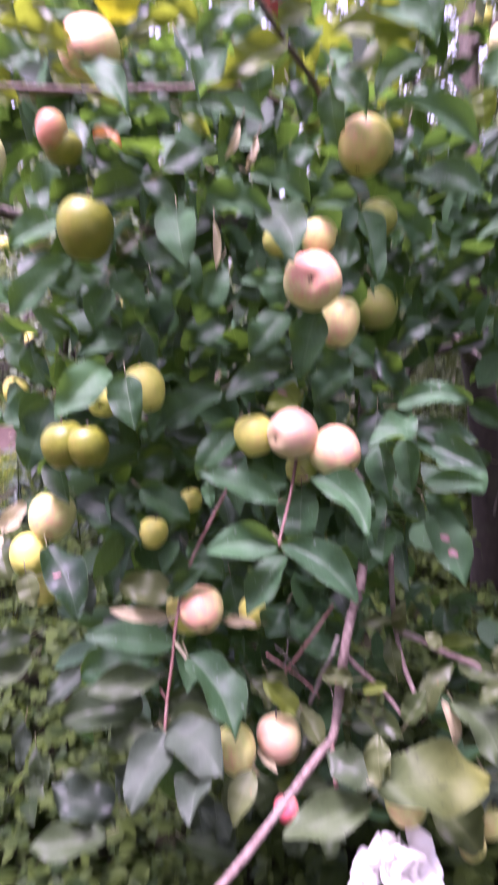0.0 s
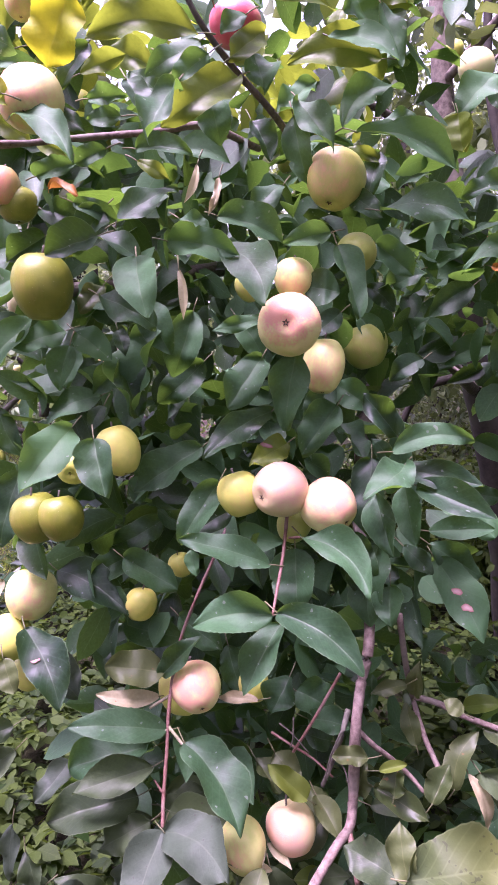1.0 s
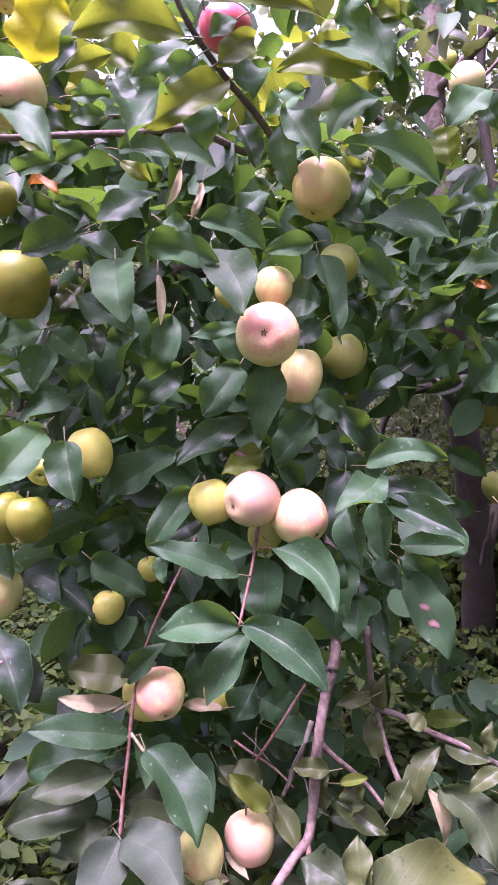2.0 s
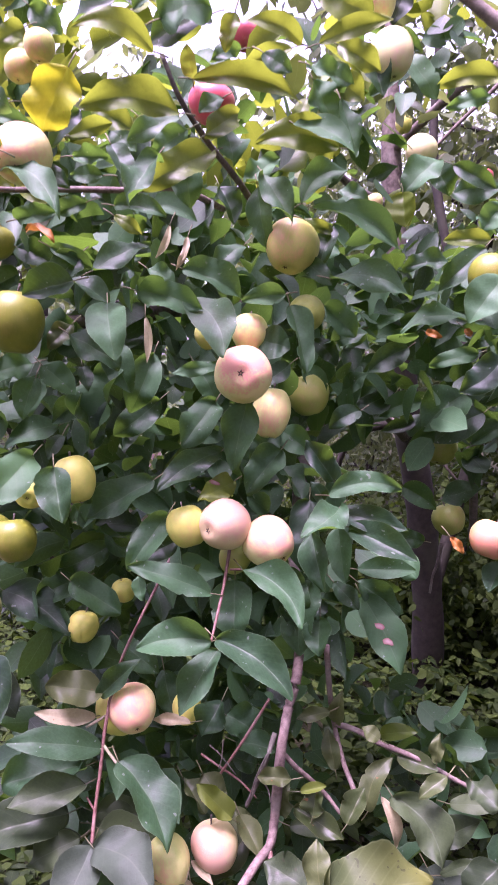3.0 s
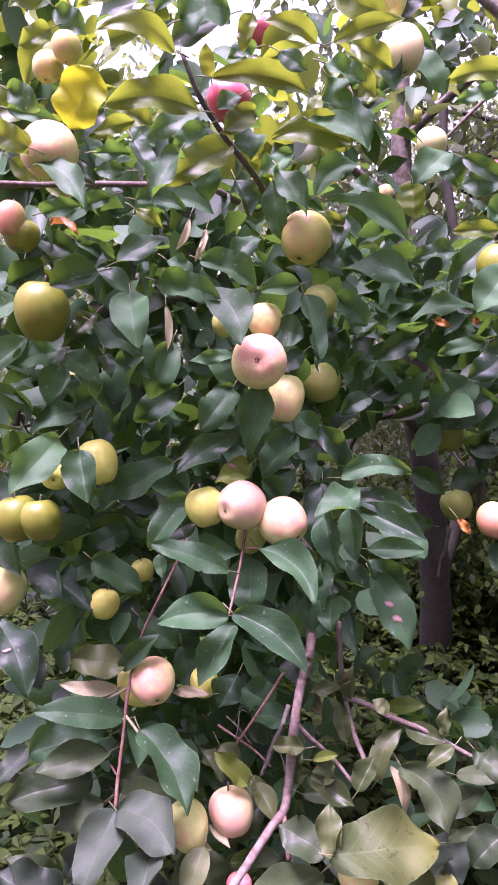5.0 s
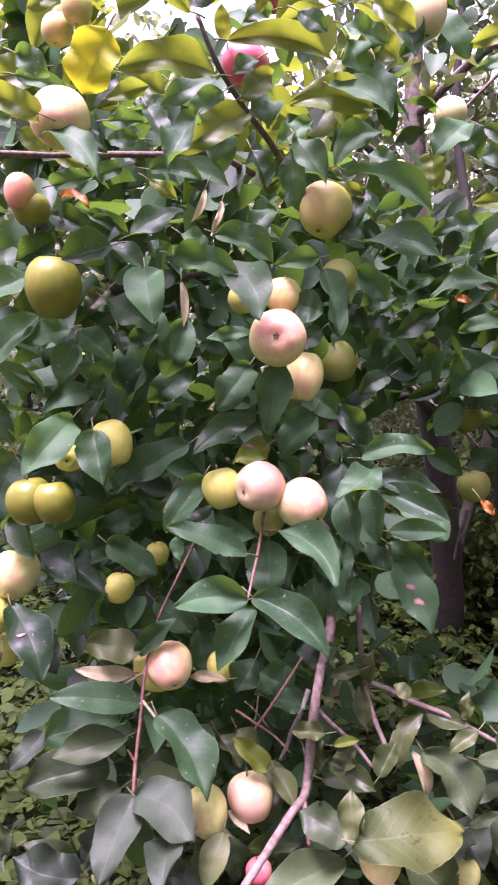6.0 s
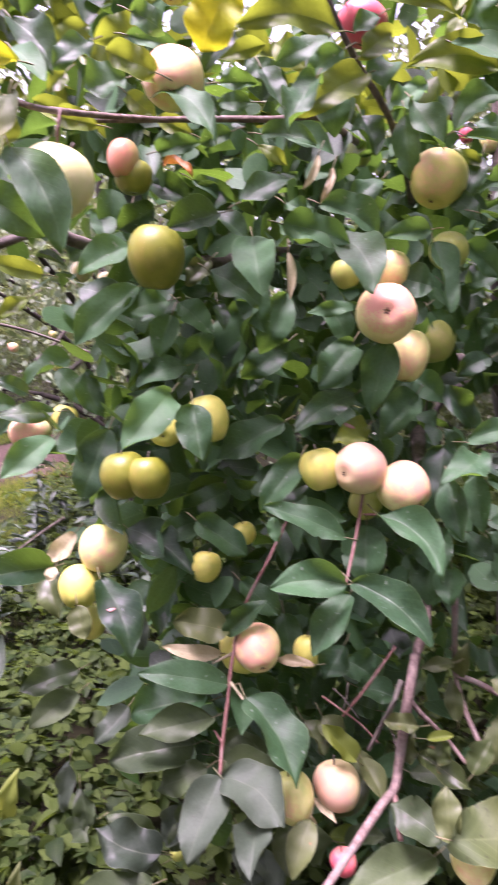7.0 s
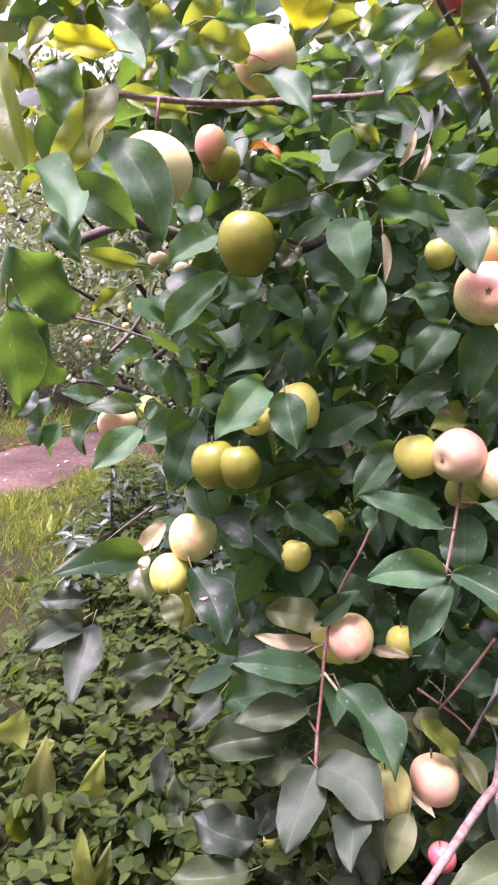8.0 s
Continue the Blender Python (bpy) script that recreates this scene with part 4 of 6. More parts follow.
leaf(-0.242, 0.909, 1.719, -0.208, 0.915, 1.694, 0.027, 18, OLIVE, bend=0)
leaf(-0.170, 0.955, 1.688, -0.214, 0.954, 1.706, 0.024, -23, OLIVE, bend=0)
leaf(-0.066, 1.046, 1.832, -0.023, 1.018, 1.790, 0.038, 26, OLIVE, bend=0)
leaf(-0.103, 1.025, 1.805, -0.066, 1.023, 1.776, 0.036, 4, GREEN, bend=0)
leaf(-0.193, 0.915, 0.689, -0.271, 0.910, 0.747, 0.052, 38, SHADED_LEAF, bend=0.06)
leaf(-0.188, 0.902, 0.676, -0.250, 0.902, 0.651, 0.037, 34, SHADED_LEAF, bend=0.06)
leaf(-0.154, 0.915, 0.764, -0.188, 0.908, 0.711, 0.044, 21, GREY, bend=0.06)
leaf(-0.082, 0.890, 0.647, -0.001, 0.878, 0.611, 0.044, -38, SHADED_LEAF, bend=0.06)
leaf(-0.056, 0.911, 0.692, -0.015, 0.874, 0.665, 0.037, -32, GREY, bend=0.06)
leaf(-0.284, 0.918, 0.733, -0.326, 0.918, 0.712, 0.044, 28, SHADED_LEAF, bend=0.06)
leaf(-0.311, 0.928, 0.775, -0.298, 0.917, 0.719, 0.030, 0, SHADED_LEAF, bend=0.06)
leaf(-0.117, 0.926, 0.837, -0.053, 0.924, 0.851, 0.037, -28, SHADED_LEAF, bend=0.06)
leaf(0.073, 0.895, 0.730, 0.130, 0.893, 0.744, 0.030, -36, SHADED_LEAF, bend=0.06)
leaf(0.146, 0.894, 0.670, 0.126, 0.862, 0.650, 0.037, 37, SHADED_LEAF, bend=0.06)
leaf(0.100, 0.884, 0.681, 0.071, 0.879, 0.639, 0.037, 35, SHADED_LEAF, bend=0.06)
leaf(-0.123, 0.943, 0.928, -0.231, 0.944, 0.894, 0.060, 23, GREEN, bend=0.06)
leaf(0.064, 0.952, 1.001, 0.034, 0.930, 0.960, 0.044, 24, GREEN, bend=0.06)
leaf(0.085, 0.940, 0.944, 0.143, 0.919, 0.938, 0.037, -23, GREEN, bend=0.06)
leaf(0.161, 0.908, 0.835, 0.238, 0.900, 0.821, 0.032, -28, SHADED_LEAF, bend=0.06)
leaf(-0.145, 0.918, 0.767, -0.168, 0.888, 0.711, 0.038, 22, SHADED_LEAF, bend=0.05)
leaf(-0.005, 0.946, 0.720, -0.005, 0.878, 0.687, 0.043, 24, MOSS, bend=0.05)
leaf(0.024, 0.921, 0.737, 0.040, 0.912, 0.678, 0.041, -16, SHADED_LEAF, bend=0.05)
leaf(0.055, 0.921, 0.718, 0.101, 0.923, 0.705, 0.031, -34, OLIVE, bend=0.05)
leaf(0.122, 0.927, 0.714, 0.159, 0.926, 0.692, 0.043, -29, SHADED_LEAF, bend=0.05)
leaf(0.123, 0.917, 0.664, 0.163, 0.920, 0.655, 0.051, -36, SHADED_LEAF, bend=0.05)
leaf(-0.130, 0.921, 0.819, -0.189, 0.910, 0.795, 0.041, 30, GREY, bend=0.05)
leaf(-0.112, 0.929, 0.851, -0.042, 0.933, 0.837, 0.046, -30, SHADED_LEAF, bend=0.05)
leaf(0.072, 0.978, 0.965, 0.120, 0.961, 0.938, 0.054, -17, GREEN, bend=0.05)
leaf(0.118, 0.961, 0.897, 0.081, 0.960, 0.912, 0.038, 22, GREEN, bend=0.05)
leaf(-0.084, 0.926, 0.823, 0.001, 0.927, 0.778, 0.043, -30, SHADED_LEAF, bend=0.05)
leaf(-0.043, 0.901, 0.668, -0.006, 0.899, 0.636, 0.038, -33, GREY, bend=0.05)
leaf(-0.079, 0.909, 0.728, -0.057, 0.897, 0.655, 0.048, -22, GREY, bend=0.05)
leaf(-0.192, 0.854, 0.688, -0.300, 0.841, 0.677, 0.051, 38, SHADED_LEAF, bend=0.05)
leaf(-0.246, 0.952, 0.893, -0.287, 0.914, 0.858, 0.036, 19, GREY, bend=0.05)
leaf(-0.328, 0.935, 0.812, -0.334, 0.921, 0.740, 0.028, 7, GREY, bend=0)
leaf(-0.294, 0.890, 1.756, -0.242, 0.897, 1.727, 0.036, 11, OLIVE, bend=0.05)
leaf(-0.340, 0.780, 1.673, -0.353, 0.792, 1.626, 0.034, -7, OLIVE, bend=0.04)
leaf(-0.125, 1.006, 1.825, -0.067, 1.007, 1.797, 0.038, 19, OLIVE, bend=0.05)
leaf(-0.339, 0.946, 1.784, -0.298, 0.955, 1.812, 0.033, 22, OLIVE, bend=0)
leaf(0.001, 0.917, 1.733, 0.011, 0.923, 1.680, 0.039, 2, GREEN)
leaf(-0.092, 0.925, 1.555, -0.150, 0.922, 1.587, 0.035, 29, GREEN)
leaf(-0.050, 0.913, 1.921, -0.135, 0.907, 1.892, 0.046, 4, GREEN)
leaf(-0.205, 0.962, 1.650, -0.165, 0.941, 1.640, 0.020, -25, RUST)
leaf(-0.045, 0.958, 1.606, -0.008, 0.946, 1.580, 0.024, -6, GREEN)
leaf(0.050, 0.983, 1.723, 0.071, 0.974, 1.672, 0.031, -6, GREEN)
leaf(0.149, 1.009, 1.335, 0.177, 0.968, 1.288, 0.036, -24, GREEN)
leaf(0.206, 0.970, 1.288, 0.186, 0.965, 1.317, 0.022, -10, GREEN)
leaf(0.451, 1.379, 1.241, 0.509, 1.337, 1.204, 0.047, 19, GREEN)
leaf(0.522, 1.351, 1.219, 0.598, 1.313, 1.254, 0.048, -33, GREEN)
leaf(0.463, 0.939, 1.205, 0.431, 0.910, 1.172, 0.035, 41, GREEN)
leaf(0.490, 1.345, 1.134, 0.427, 1.356, 1.149, 0.039, -3, GREEN)
leaf(-0.083, 0.954, 1.479, -0.122, 0.956, 1.364, 0.063, 29, GREEN)
leaf(-0.165, 0.990, 1.378, -0.180, 0.968, 1.346, 0.022, -3, GREEN)
leaf(-0.174, 1.041, 1.051, -0.085, 1.012, 1.039, 0.050, -14, GREEN)
leaf(0.172, 0.948, 1.159, 0.159, 0.912, 1.121, 0.031, 31, GREEN)
leaf(-0.021, 1.015, 1.020, -0.002, 0.993, 0.956, 0.042, -6, GREEN)
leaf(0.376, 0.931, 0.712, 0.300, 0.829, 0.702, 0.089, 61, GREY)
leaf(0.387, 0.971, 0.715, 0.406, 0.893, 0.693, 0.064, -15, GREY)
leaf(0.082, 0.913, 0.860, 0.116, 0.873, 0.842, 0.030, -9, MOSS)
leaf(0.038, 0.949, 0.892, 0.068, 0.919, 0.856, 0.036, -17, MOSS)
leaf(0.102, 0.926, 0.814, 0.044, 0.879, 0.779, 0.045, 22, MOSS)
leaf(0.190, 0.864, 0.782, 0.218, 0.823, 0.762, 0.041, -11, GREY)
leaf(-0.337, 0.787, 1.749, -0.290, 0.766, 1.696, 0.038, -4, GREEN)
leaf(-0.306, 1.023, 1.598, -0.288, 0.993, 1.555, 0.034, -23, GREEN)
leaf(-0.258, 1.032, 1.610, -0.260, 1.012, 1.561, 0.032, 0, GREEN)
leaf(-0.477, 1.169, 1.305, -0.538, 1.136, 1.316, 0.036, 15, GREEN)
leaf(-0.459, 1.176, 1.324, -0.503, 1.152, 1.349, 0.029, 10, GREEN)
leaf(-0.281, 1.061, 1.272, -0.388, 1.033, 1.245, 0.059, 24, GREEN)
leaf(-0.482, 1.165, 1.288, -0.507, 1.126, 1.217, 0.044, 19, GREEN)
leaf(-0.555, 1.141, 1.309, -0.570, 1.103, 1.230, 0.046, 25, GREEN)
leaf(-0.538, 1.142, 1.271, -0.549, 1.099, 1.216, 0.037, 21, GREEN)
leaf(-0.582, 1.131, 1.319, -0.607, 1.097, 1.275, 0.033, -19, GREEN)
leaf(-0.126, 0.894, 1.610, -0.165, 0.879, 1.564, 0.046, 5, GREEN)
leaf(-0.415, 1.193, 1.364, -0.365, 1.183, 1.307, 0.040, -4, GREEN)
leaf(-0.420, 1.296, 1.377, -0.491, 1.243, 1.339, 0.050, 17, GREEN)
leaf(-0.332, 1.022, 1.494, -0.249, 1.013, 1.441, 0.052, -14, GREEN)
leaf(-0.337, 1.077, 1.372, -0.305, 1.063, 1.304, 0.039, -7, GREEN)
leaf(-0.095, 0.966, 1.506, -0.066, 0.941, 1.442, 0.045, 11, GREEN)
leaf(-0.398, 0.814, 1.588, -0.322, 0.835, 1.542, 0.049, 10, GREEN)
leaf(-0.343, 0.867, 1.590, -0.322, 0.845, 1.622, 0.057, 27, GREEN)
leaf(-0.038, 0.988, 1.495, -0.071, 0.982, 1.411, 0.047, -9, GREEN)
leaf(-0.124, 1.020, 1.428, -0.184, 1.013, 1.392, 0.037, -16, GREEN)
leaf(-0.177, 1.027, 1.388, -0.246, 0.996, 1.359, 0.042, 9, GREEN)
leaf(-0.031, 1.035, 1.428, -0.098, 1.027, 1.374, 0.045, -13, GREEN)
leaf(-0.110, 1.079, 1.196, -0.187, 1.062, 1.161, 0.044, 2, GREEN)
leaf(0.019, 0.995, 1.481, 0.050, 0.982, 1.429, 0.039, 0, GREEN)
leaf(-0.143, 1.031, 1.156, -0.212, 1.034, 1.121, 0.042, -5, GREEN)
leaf(0.257, 1.158, 1.523, 0.302, 1.134, 1.540, 0.032, 0, GREEN)
leaf(0.314, 1.174, 1.550, 0.367, 1.144, 1.574, 0.034, -4, GREEN)
leaf(0.286, 1.213, 1.433, 0.320, 1.194, 1.473, 0.034, -15, GREEN)
leaf(0.421, 1.196, 1.427, 0.348, 1.203, 1.398, 0.045, -2, GREEN)
leaf(0.380, 1.157, 1.517, 0.314, 1.161, 1.475, 0.043, -10, GREEN)
leaf(0.472, 1.125, 1.442, 0.403, 1.130, 1.378, 0.072, 4, GREEN)
leaf(0.511, 1.140, 1.410, 0.431, 1.151, 1.357, 0.055, 1, GREEN)
leaf(0.295, 1.128, 1.411, 0.242, 1.124, 1.382, 0.035, -3, GREEN)
leaf(0.155, 0.996, 1.483, 0.109, 0.979, 1.453, 0.031, -1, GREEN)
leaf(0.143, 1.018, 1.389, 0.103, 1.013, 1.341, 0.040, -3, GREEN)
leaf(0.148, 1.028, 1.387, 0.192, 1.005, 1.352, 0.041, 13, GREEN)
leaf(0.272, 0.984, 1.236, 0.339, 0.945, 1.181, 0.050, -25, GREEN)
leaf(0.328, 1.280, 1.823, 0.375, 1.250, 1.841, 0.030, 10, GREEN)
leaf(0.259, 1.202, 1.779, 0.308, 1.182, 1.759, 0.029, 10, GREEN)
leaf(0.280, 1.218, 1.677, 0.328, 1.192, 1.692, 0.029, -6, GREEN)
leaf(0.470, 1.335, 1.866, 0.499, 1.322, 1.812, 0.052, 25, GREEN)
leaf(0.510, 1.334, 1.818, 0.589, 1.289, 1.818, 0.057, 25, GREEN)
leaf(0.519, 1.126, 1.751, 0.488, 1.132, 1.707, 0.045, 6, GREEN)
leaf(0.075, 0.986, 1.903, 0.036, 0.971, 1.882, 0.024, -30, GREEN)
leaf(-0.190, 0.917, 1.871, -0.223, 0.907, 1.812, 0.036, -11, OLIVE)
leaf(-0.114, 0.923, 1.694, -0.088, 0.911, 1.676, 0.021, 4, GREEN)
leaf(-0.226, 1.001, 1.635, -0.167, 0.982, 1.604, 0.037, 12, GREEN)
leaf(-0.218, 0.974, 1.597, -0.265, 0.957, 1.567, 0.036, -19, GREEN)
leaf(0.001, 0.975, 1.610, 0.086, 0.975, 1.577, 0.047, -8, GREEN)
leaf(0.088, 1.017, 1.652, 0.047, 0.996, 1.603, 0.035, 7, GREEN)
leaf(-0.088, 1.011, 1.070, -0.027, 0.984, 1.031, 0.040, -16, GREEN)
leaf(0.010, 0.957, 0.880, 0.042, 0.927, 0.844, 0.028, -37, MOSS)
leaf(0.390, 1.259, 1.435, 0.336, 1.255, 1.381, 0.044, 3, GREEN)
leaf(0.215, 1.145, 1.524, 0.251, 1.125, 1.485, 0.033, 22, GREEN)
leaf(0.189, 0.942, 1.185, 0.166, 0.904, 1.087, 0.056, 29, GREEN)
leaf(-0.025, 0.828, 1.862, 0.030, 0.816, 1.877, 0.071, 6, GREEN)
leaf(0.184, 0.959, 1.293, 0.170, 0.918, 1.200, 0.054, 32, GREEN)
leaf(0.154, 0.932, 1.204, 0.174, 0.914, 1.129, 0.041, 6, GREEN)


# ---- loose foliage ----
def template(rows, cols, fold=0.3, droop=0.22, widths=None):
    v, uv, f = [], [], []
    for k, u in enumerate(rows):
        w = widths[k] if widths else (blade_width(u) if 0 < u < 1 else 0.02)
        for c in cols:
            v.append((u, c * w * 0.5, fold * abs(c) * w * 0.5 - droop * u * u))
            uv.append((u, (c + 1) / 2))
    n = len(cols)
    for i in range(len(rows) - 1):
        for j in range(n - 1):
            k = i * n + j
            f.append((k, k + 1, k + n + 1, k + n))
    return np.array(v), np.array(uv), np.array(f)


NEAR_LEAF = template([0, 0.12, 0.35, 0.6, 0.82, 1.0], [-1, 0, 1])
LOBED = template([0, 0.28, 0.64, 1.0], [-1, 0, 1], 0.22, 0.22, [0.05, 0.90, 0.86, 0.02])
FAR_SHAPE = template([0, 0.28, 0.66, 1.0], [-1, 1], 0.0, 0.2, [0.08, 0.95, 0.80, 0.04])
STRAW = template([0, 0.5, 1.0], [-1, 1], 0.0, 0.35, [0.9, 0.7, 0.05])
SMALL_LEAF = template([0, 0.3, 0.7, 1.0], [-1, 0, 1], 0.25, 0.25)


def unit(a):
    return a / np.maximum(np.linalg.norm(a, axis=1, keepdims=True), 1e-6)


def leaves_mesh(name, base, axis, normal, length, width, shape, material):
    """All leaves of a cloud as one mesh."""
    v, uv, f = shape
    axis = unit(axis)
    normal = unit(normal - axis * (normal * axis).sum(1, keepdims=True))
    side = np.cross(normal, axis)
    own = np.random.default_rng(len(base))
    curl, bow = own.uniform(-0.6, 2.2, len(base)), own.normal(0, 0.22, len(base))
    pts = base[:, None, :] + length[:, None, None] * (v[None, :, 0, None] * axis[:, None, :] + v[None, :, 1, None] * width[:, None, None] * side[:, None, :] + v[None, :, 2, None] * curl[:, None, None] * normal[:, None, :]
        + (v[None, :, 0, None] * (1 - v[None, :, 0, None])) * bow[:, None, None] * side[:, None, :])
    n, k = len(base), len(v)
    faces = (f[None] + (np.arange(n) * k)[:, None, None]).reshape(-1, 4)
    return raw_mesh(name, pts.reshape(-1, 3), faces, [material], np.tile(uv, (n, 1)))


def rosettes(rng, centres, each, spread, size, hang=0.5):
    """Leaves round many spurs: bases, axes, normals, lengths and widths."""
    c = np.repeat(centres, each, axis=0)
    n = len(c)
    base = c + rng.normal(0, spread, (n, 3))
    axis = rng.normal(0, 1, (n, 3))
    axis[:, 2] = axis[:, 2] * 0.8 - hang
    axis[:, 1] -= 0.25
    normal = rng.normal(0, 0.8, (n, 3)) + np.array([0, -0.3, 0.9])
    length = rng.uniform(0.7, 1.25, n) * size
    return base, axis, normal, length, rng.uniform(0.48, 0.72, n)


def cloud(owner, name, seed, boxes, size, shape, material, each=6, spread=0.03, label=""):
    """A part of the crown: spurs spread in boxes (x0, x1, y0, y1, z0, z1, spurs)."""
    rng = np.random.default_rng(seed)
    cs = []
    for x0, x1, y0, y1, z0, z1, n in boxes:
        cs.append(rng.uniform((x0, y0, z0), (x1, y1, z1), (n, 3)))
    me = leaves_mesh(name, *rosettes(rng, np.concatenate(cs), each, spread, size), shape, material)
    ob = part(name, me, owner, label)
    ob["kind"] = "stuff"
    return ob


cloud(apple_tree, "foliage", 11, [
    (-0.33, 0.28, 1.02, 1.45, 0.95, 1.78, 160),
    (-0.30, 0.35, 1.4, 2.0, 0.7, 1.85, 150),
    (-0.30, 0.20, 0.98, 1.30, 0.65, 1.00, 46),
    (0.20, 0.75, 1.15, 1.80, 1.32, 1.72, 60),
    (-0.45, 0.34, 1.10, 1.9, 1.76, 1.95, 22),
    (-0.55, 0.02, 1.05, 1.7, 1.70, 1.90, 26),
    (0.35, 0.95, 1.05, 1.5, 0.62, 0.80, 24),
    (0.36, 0.95, 1.12, 1.55, 1.36, 1.72, 34),
    (-0.28, 0.12, 1.50, 1.95, 0.45, 0.80, 18),
], 0.070, NEAR_LEAF, GREEN, 6, 0.032)
cloud(apple_tree, "foliage", 13, [
    (-0.60, 0.32, 1.05, 1.8, 1.82, 2.08, 34),
    (-0.70, -0.20, 1.05, 1.7, 1.85, 2.25, 26),
    (-0.75, -0.35, 1.30, 1.7, 1.55, 1.95, 12),
    (0.45, 1.1, 1.3, 2.0, 2.15, 2.45, 6),
], 0.070, NEAR_LEAF, OLIVE, 6, 0.034)
cloud(apple_tree, "foliage", 15, [
    (-0.60, 0.32, 1.05, 1.8, 1.82, 2.08, 20),
    (-0.70, -0.20, 1.05, 1.7, 1.85, 2.25, 15),
    (-0.75, -0.35, 1.30, 1.7, 1.55, 1.95, 9),
    (0.45, 1.1, 1.3, 2.0, 2.15, 2.45, 6),
], 0.070, NEAR_LEAF, GREEN, 6, 0.034)
cloud(apple_tree, "crown", 12, [
    (0.35, 0.62, 1.7, 3.2, 1.45, 1.85, 22),
    (0.98, 1.9, 1.7, 3.4, 1.45, 2.05, 80),
    (0.8, 1.9, 2.8, 3.8, 1.6, 2.4, 50),
    (-0.2, 1.6, 2.7, 3.4, 1.2, 1.9, 90),
    # out of view overhead, added to shade the right side
    (0.6, 2.2, 0.2, 1.7, 2.55, 3.10, 170),
], 0.072, SMALL_LEAF, GREEN, 7, 0.05)


cloud(apple_tree, "crown", 16, [
    (0.20, 1.1, 1.3, 2.1, 2.12, 2.62, 26),
    (-0.95, -0.40, 1.2, 2.0, 1.95, 2.45, 24),
    (0.30, 2.4, 3.0, 4.4, 2.3, 3.9, 130),
    (-2.2, -0.75, 3.0, 4.4, 2.4, 3.7, 70),
], 0.068, SMALL_LEAF, FAR_LEAF, 7, 0.05)


def unseen_shade_crown():
    """The unseen roof of leaves over the trunk, added for shade, rising away from its open front edge."""
    rng = np.random.default_rng(14)
    n = 4200
    y = rng.uniform(1.7, 6.2, n)
    x = rng.uniform(-0.1, 4.0, n)
    z = 1.75 + 0.52 * y + rng.uniform(0.0, 1.1, n)
    keep = (x > 0.02 * y) & ~((x > 0.25) & (x < 1.0) & (y > 1.7) & (y < 3.1))
    c = np.stack([x, y, z], 1)[keep]
    me = leaves_mesh("crown", *rosettes(rng, c, 7, 0.07, 0.085), FAR_SHAPE, GREEN)
    part("crown", me, apple_tree)["kind"] = "stuff"


unseen_shade_crown()


# ---- apples ----
def apple_mesh(name, seed):
    rnd = random.Random(seed)
    rings, segs = 20, 28
    verts, faces = [], []
    lean, lobes = rnd.uniform(-0.05, 0.05), rnd.uniform(0.008, 0.020)
    phase, taper = rnd.uniform(0, 6.28), rnd.uniform(0.09, 0.17)
    for i in range(rings + 1):
        t = math.pi * i / rings
        z0, r0 = math.cos(t), math.sin(t)
        top, low = math.exp(-(t / 0.30) ** 2), math.exp(-((math.pi - t) / 0.34) ** 2)
        for k in range(segs):
            a = 2 * math.pi * k / segs
            r = r0 * (1 + taper * z0) * (1 + lobes * math.cos(5 * a + phase) * (0.3 + 0.7 * (1 - z0) / 2))
            z = z0 * (1.10 + 0.012 * math.cos(5 * a + phase) * max(0.0, -z0) * r0) - 0.24 * top + 0.20 * low
            verts.append((r * math.cos(a) + lean * z, r * math.sin(a), z))
    for i in range(rings):
        for k in range(segs):
            b = (k + 1) % segs
            faces.append((i * segs + k, (i + 1) * segs + k, (i + 1) * segs + b, i * segs + b))
    return verts, faces


APPLE_SHAPES = [apple_mesh("apple", s) for s in range(5)]
apple_meshes = {}
sv, sf = tube([(0, 0, 0.75), (0.03, 0.02, 0.95), (0.10, 0.05, 1.25)], 0.035, 0.05, 6, 3, 0.1, 3)
STEM_MESH = raw_mesh("stem", sv, sf, [BARK])


def calyx_mesh():
    verts, faces = [], []
    for k in range(5):
        a = 2 * math.pi * k / 5
        d, s = Vector((math.cos(a), math.sin(a), 0)), Vector((-math.sin(a), math.cos(a), 0))
        o = len(verts)
        z = Vector((0, 0, -0.885))
        verts += [z + d * 0.01 - s * 0.03, z + d * 0.01 + s * 0.03, z + d * 0.06 + s * 0.028 - Vector((0, 0, 0.06)), z + d * 0.06 - s * 0.028 - Vector((0, 0, 0.06)), z + d * 0.13 - Vector((0, 0, 0.07)),
                  z - d * 0.03 + Vector((0, 0, 0.05))]
        faces += [(o, o + 1, o + 2, o + 3), (o + 3, o + 2, o + 4), (o, o + 5, o + 1)]
    return raw_mesh("calyx", verts, faces, [CALYX], smooth=False)


CALYX_MESH = calyx_mesh()
SAYS = {"apple_skin_pink": "pale yellow apple with a pink blush hanging among leaves",
        "apple_skin_starred": "large pale apple flushed pink round its dried flower end",
        "apple_skin_rose": "dusky rose apple hanging among green leaves",
        "apple_skin_blush": "yellow apple with a faint orange blush on its twig",
        "apple_skin_yellow": "plain yellow apple hanging half behind leaves",
        "apple_skin_gold": "golden green apple with a warm blush on its twig",
        "apple_skin_green": "small unripe green apple hanging under leaves",
        "apple_skin_olive_shaded": "olive green apple, skin colour darkened for the shade of leaves",
        "apple_skin_russet": "russet apple with a ruddy shaded cheek among leaves",
        "apple_skin_pale": "large pale cream apple hanging from a twig",
        "apple_skin_red": "bright pinkish red apple hanging among leaves"}
apple_count = 0


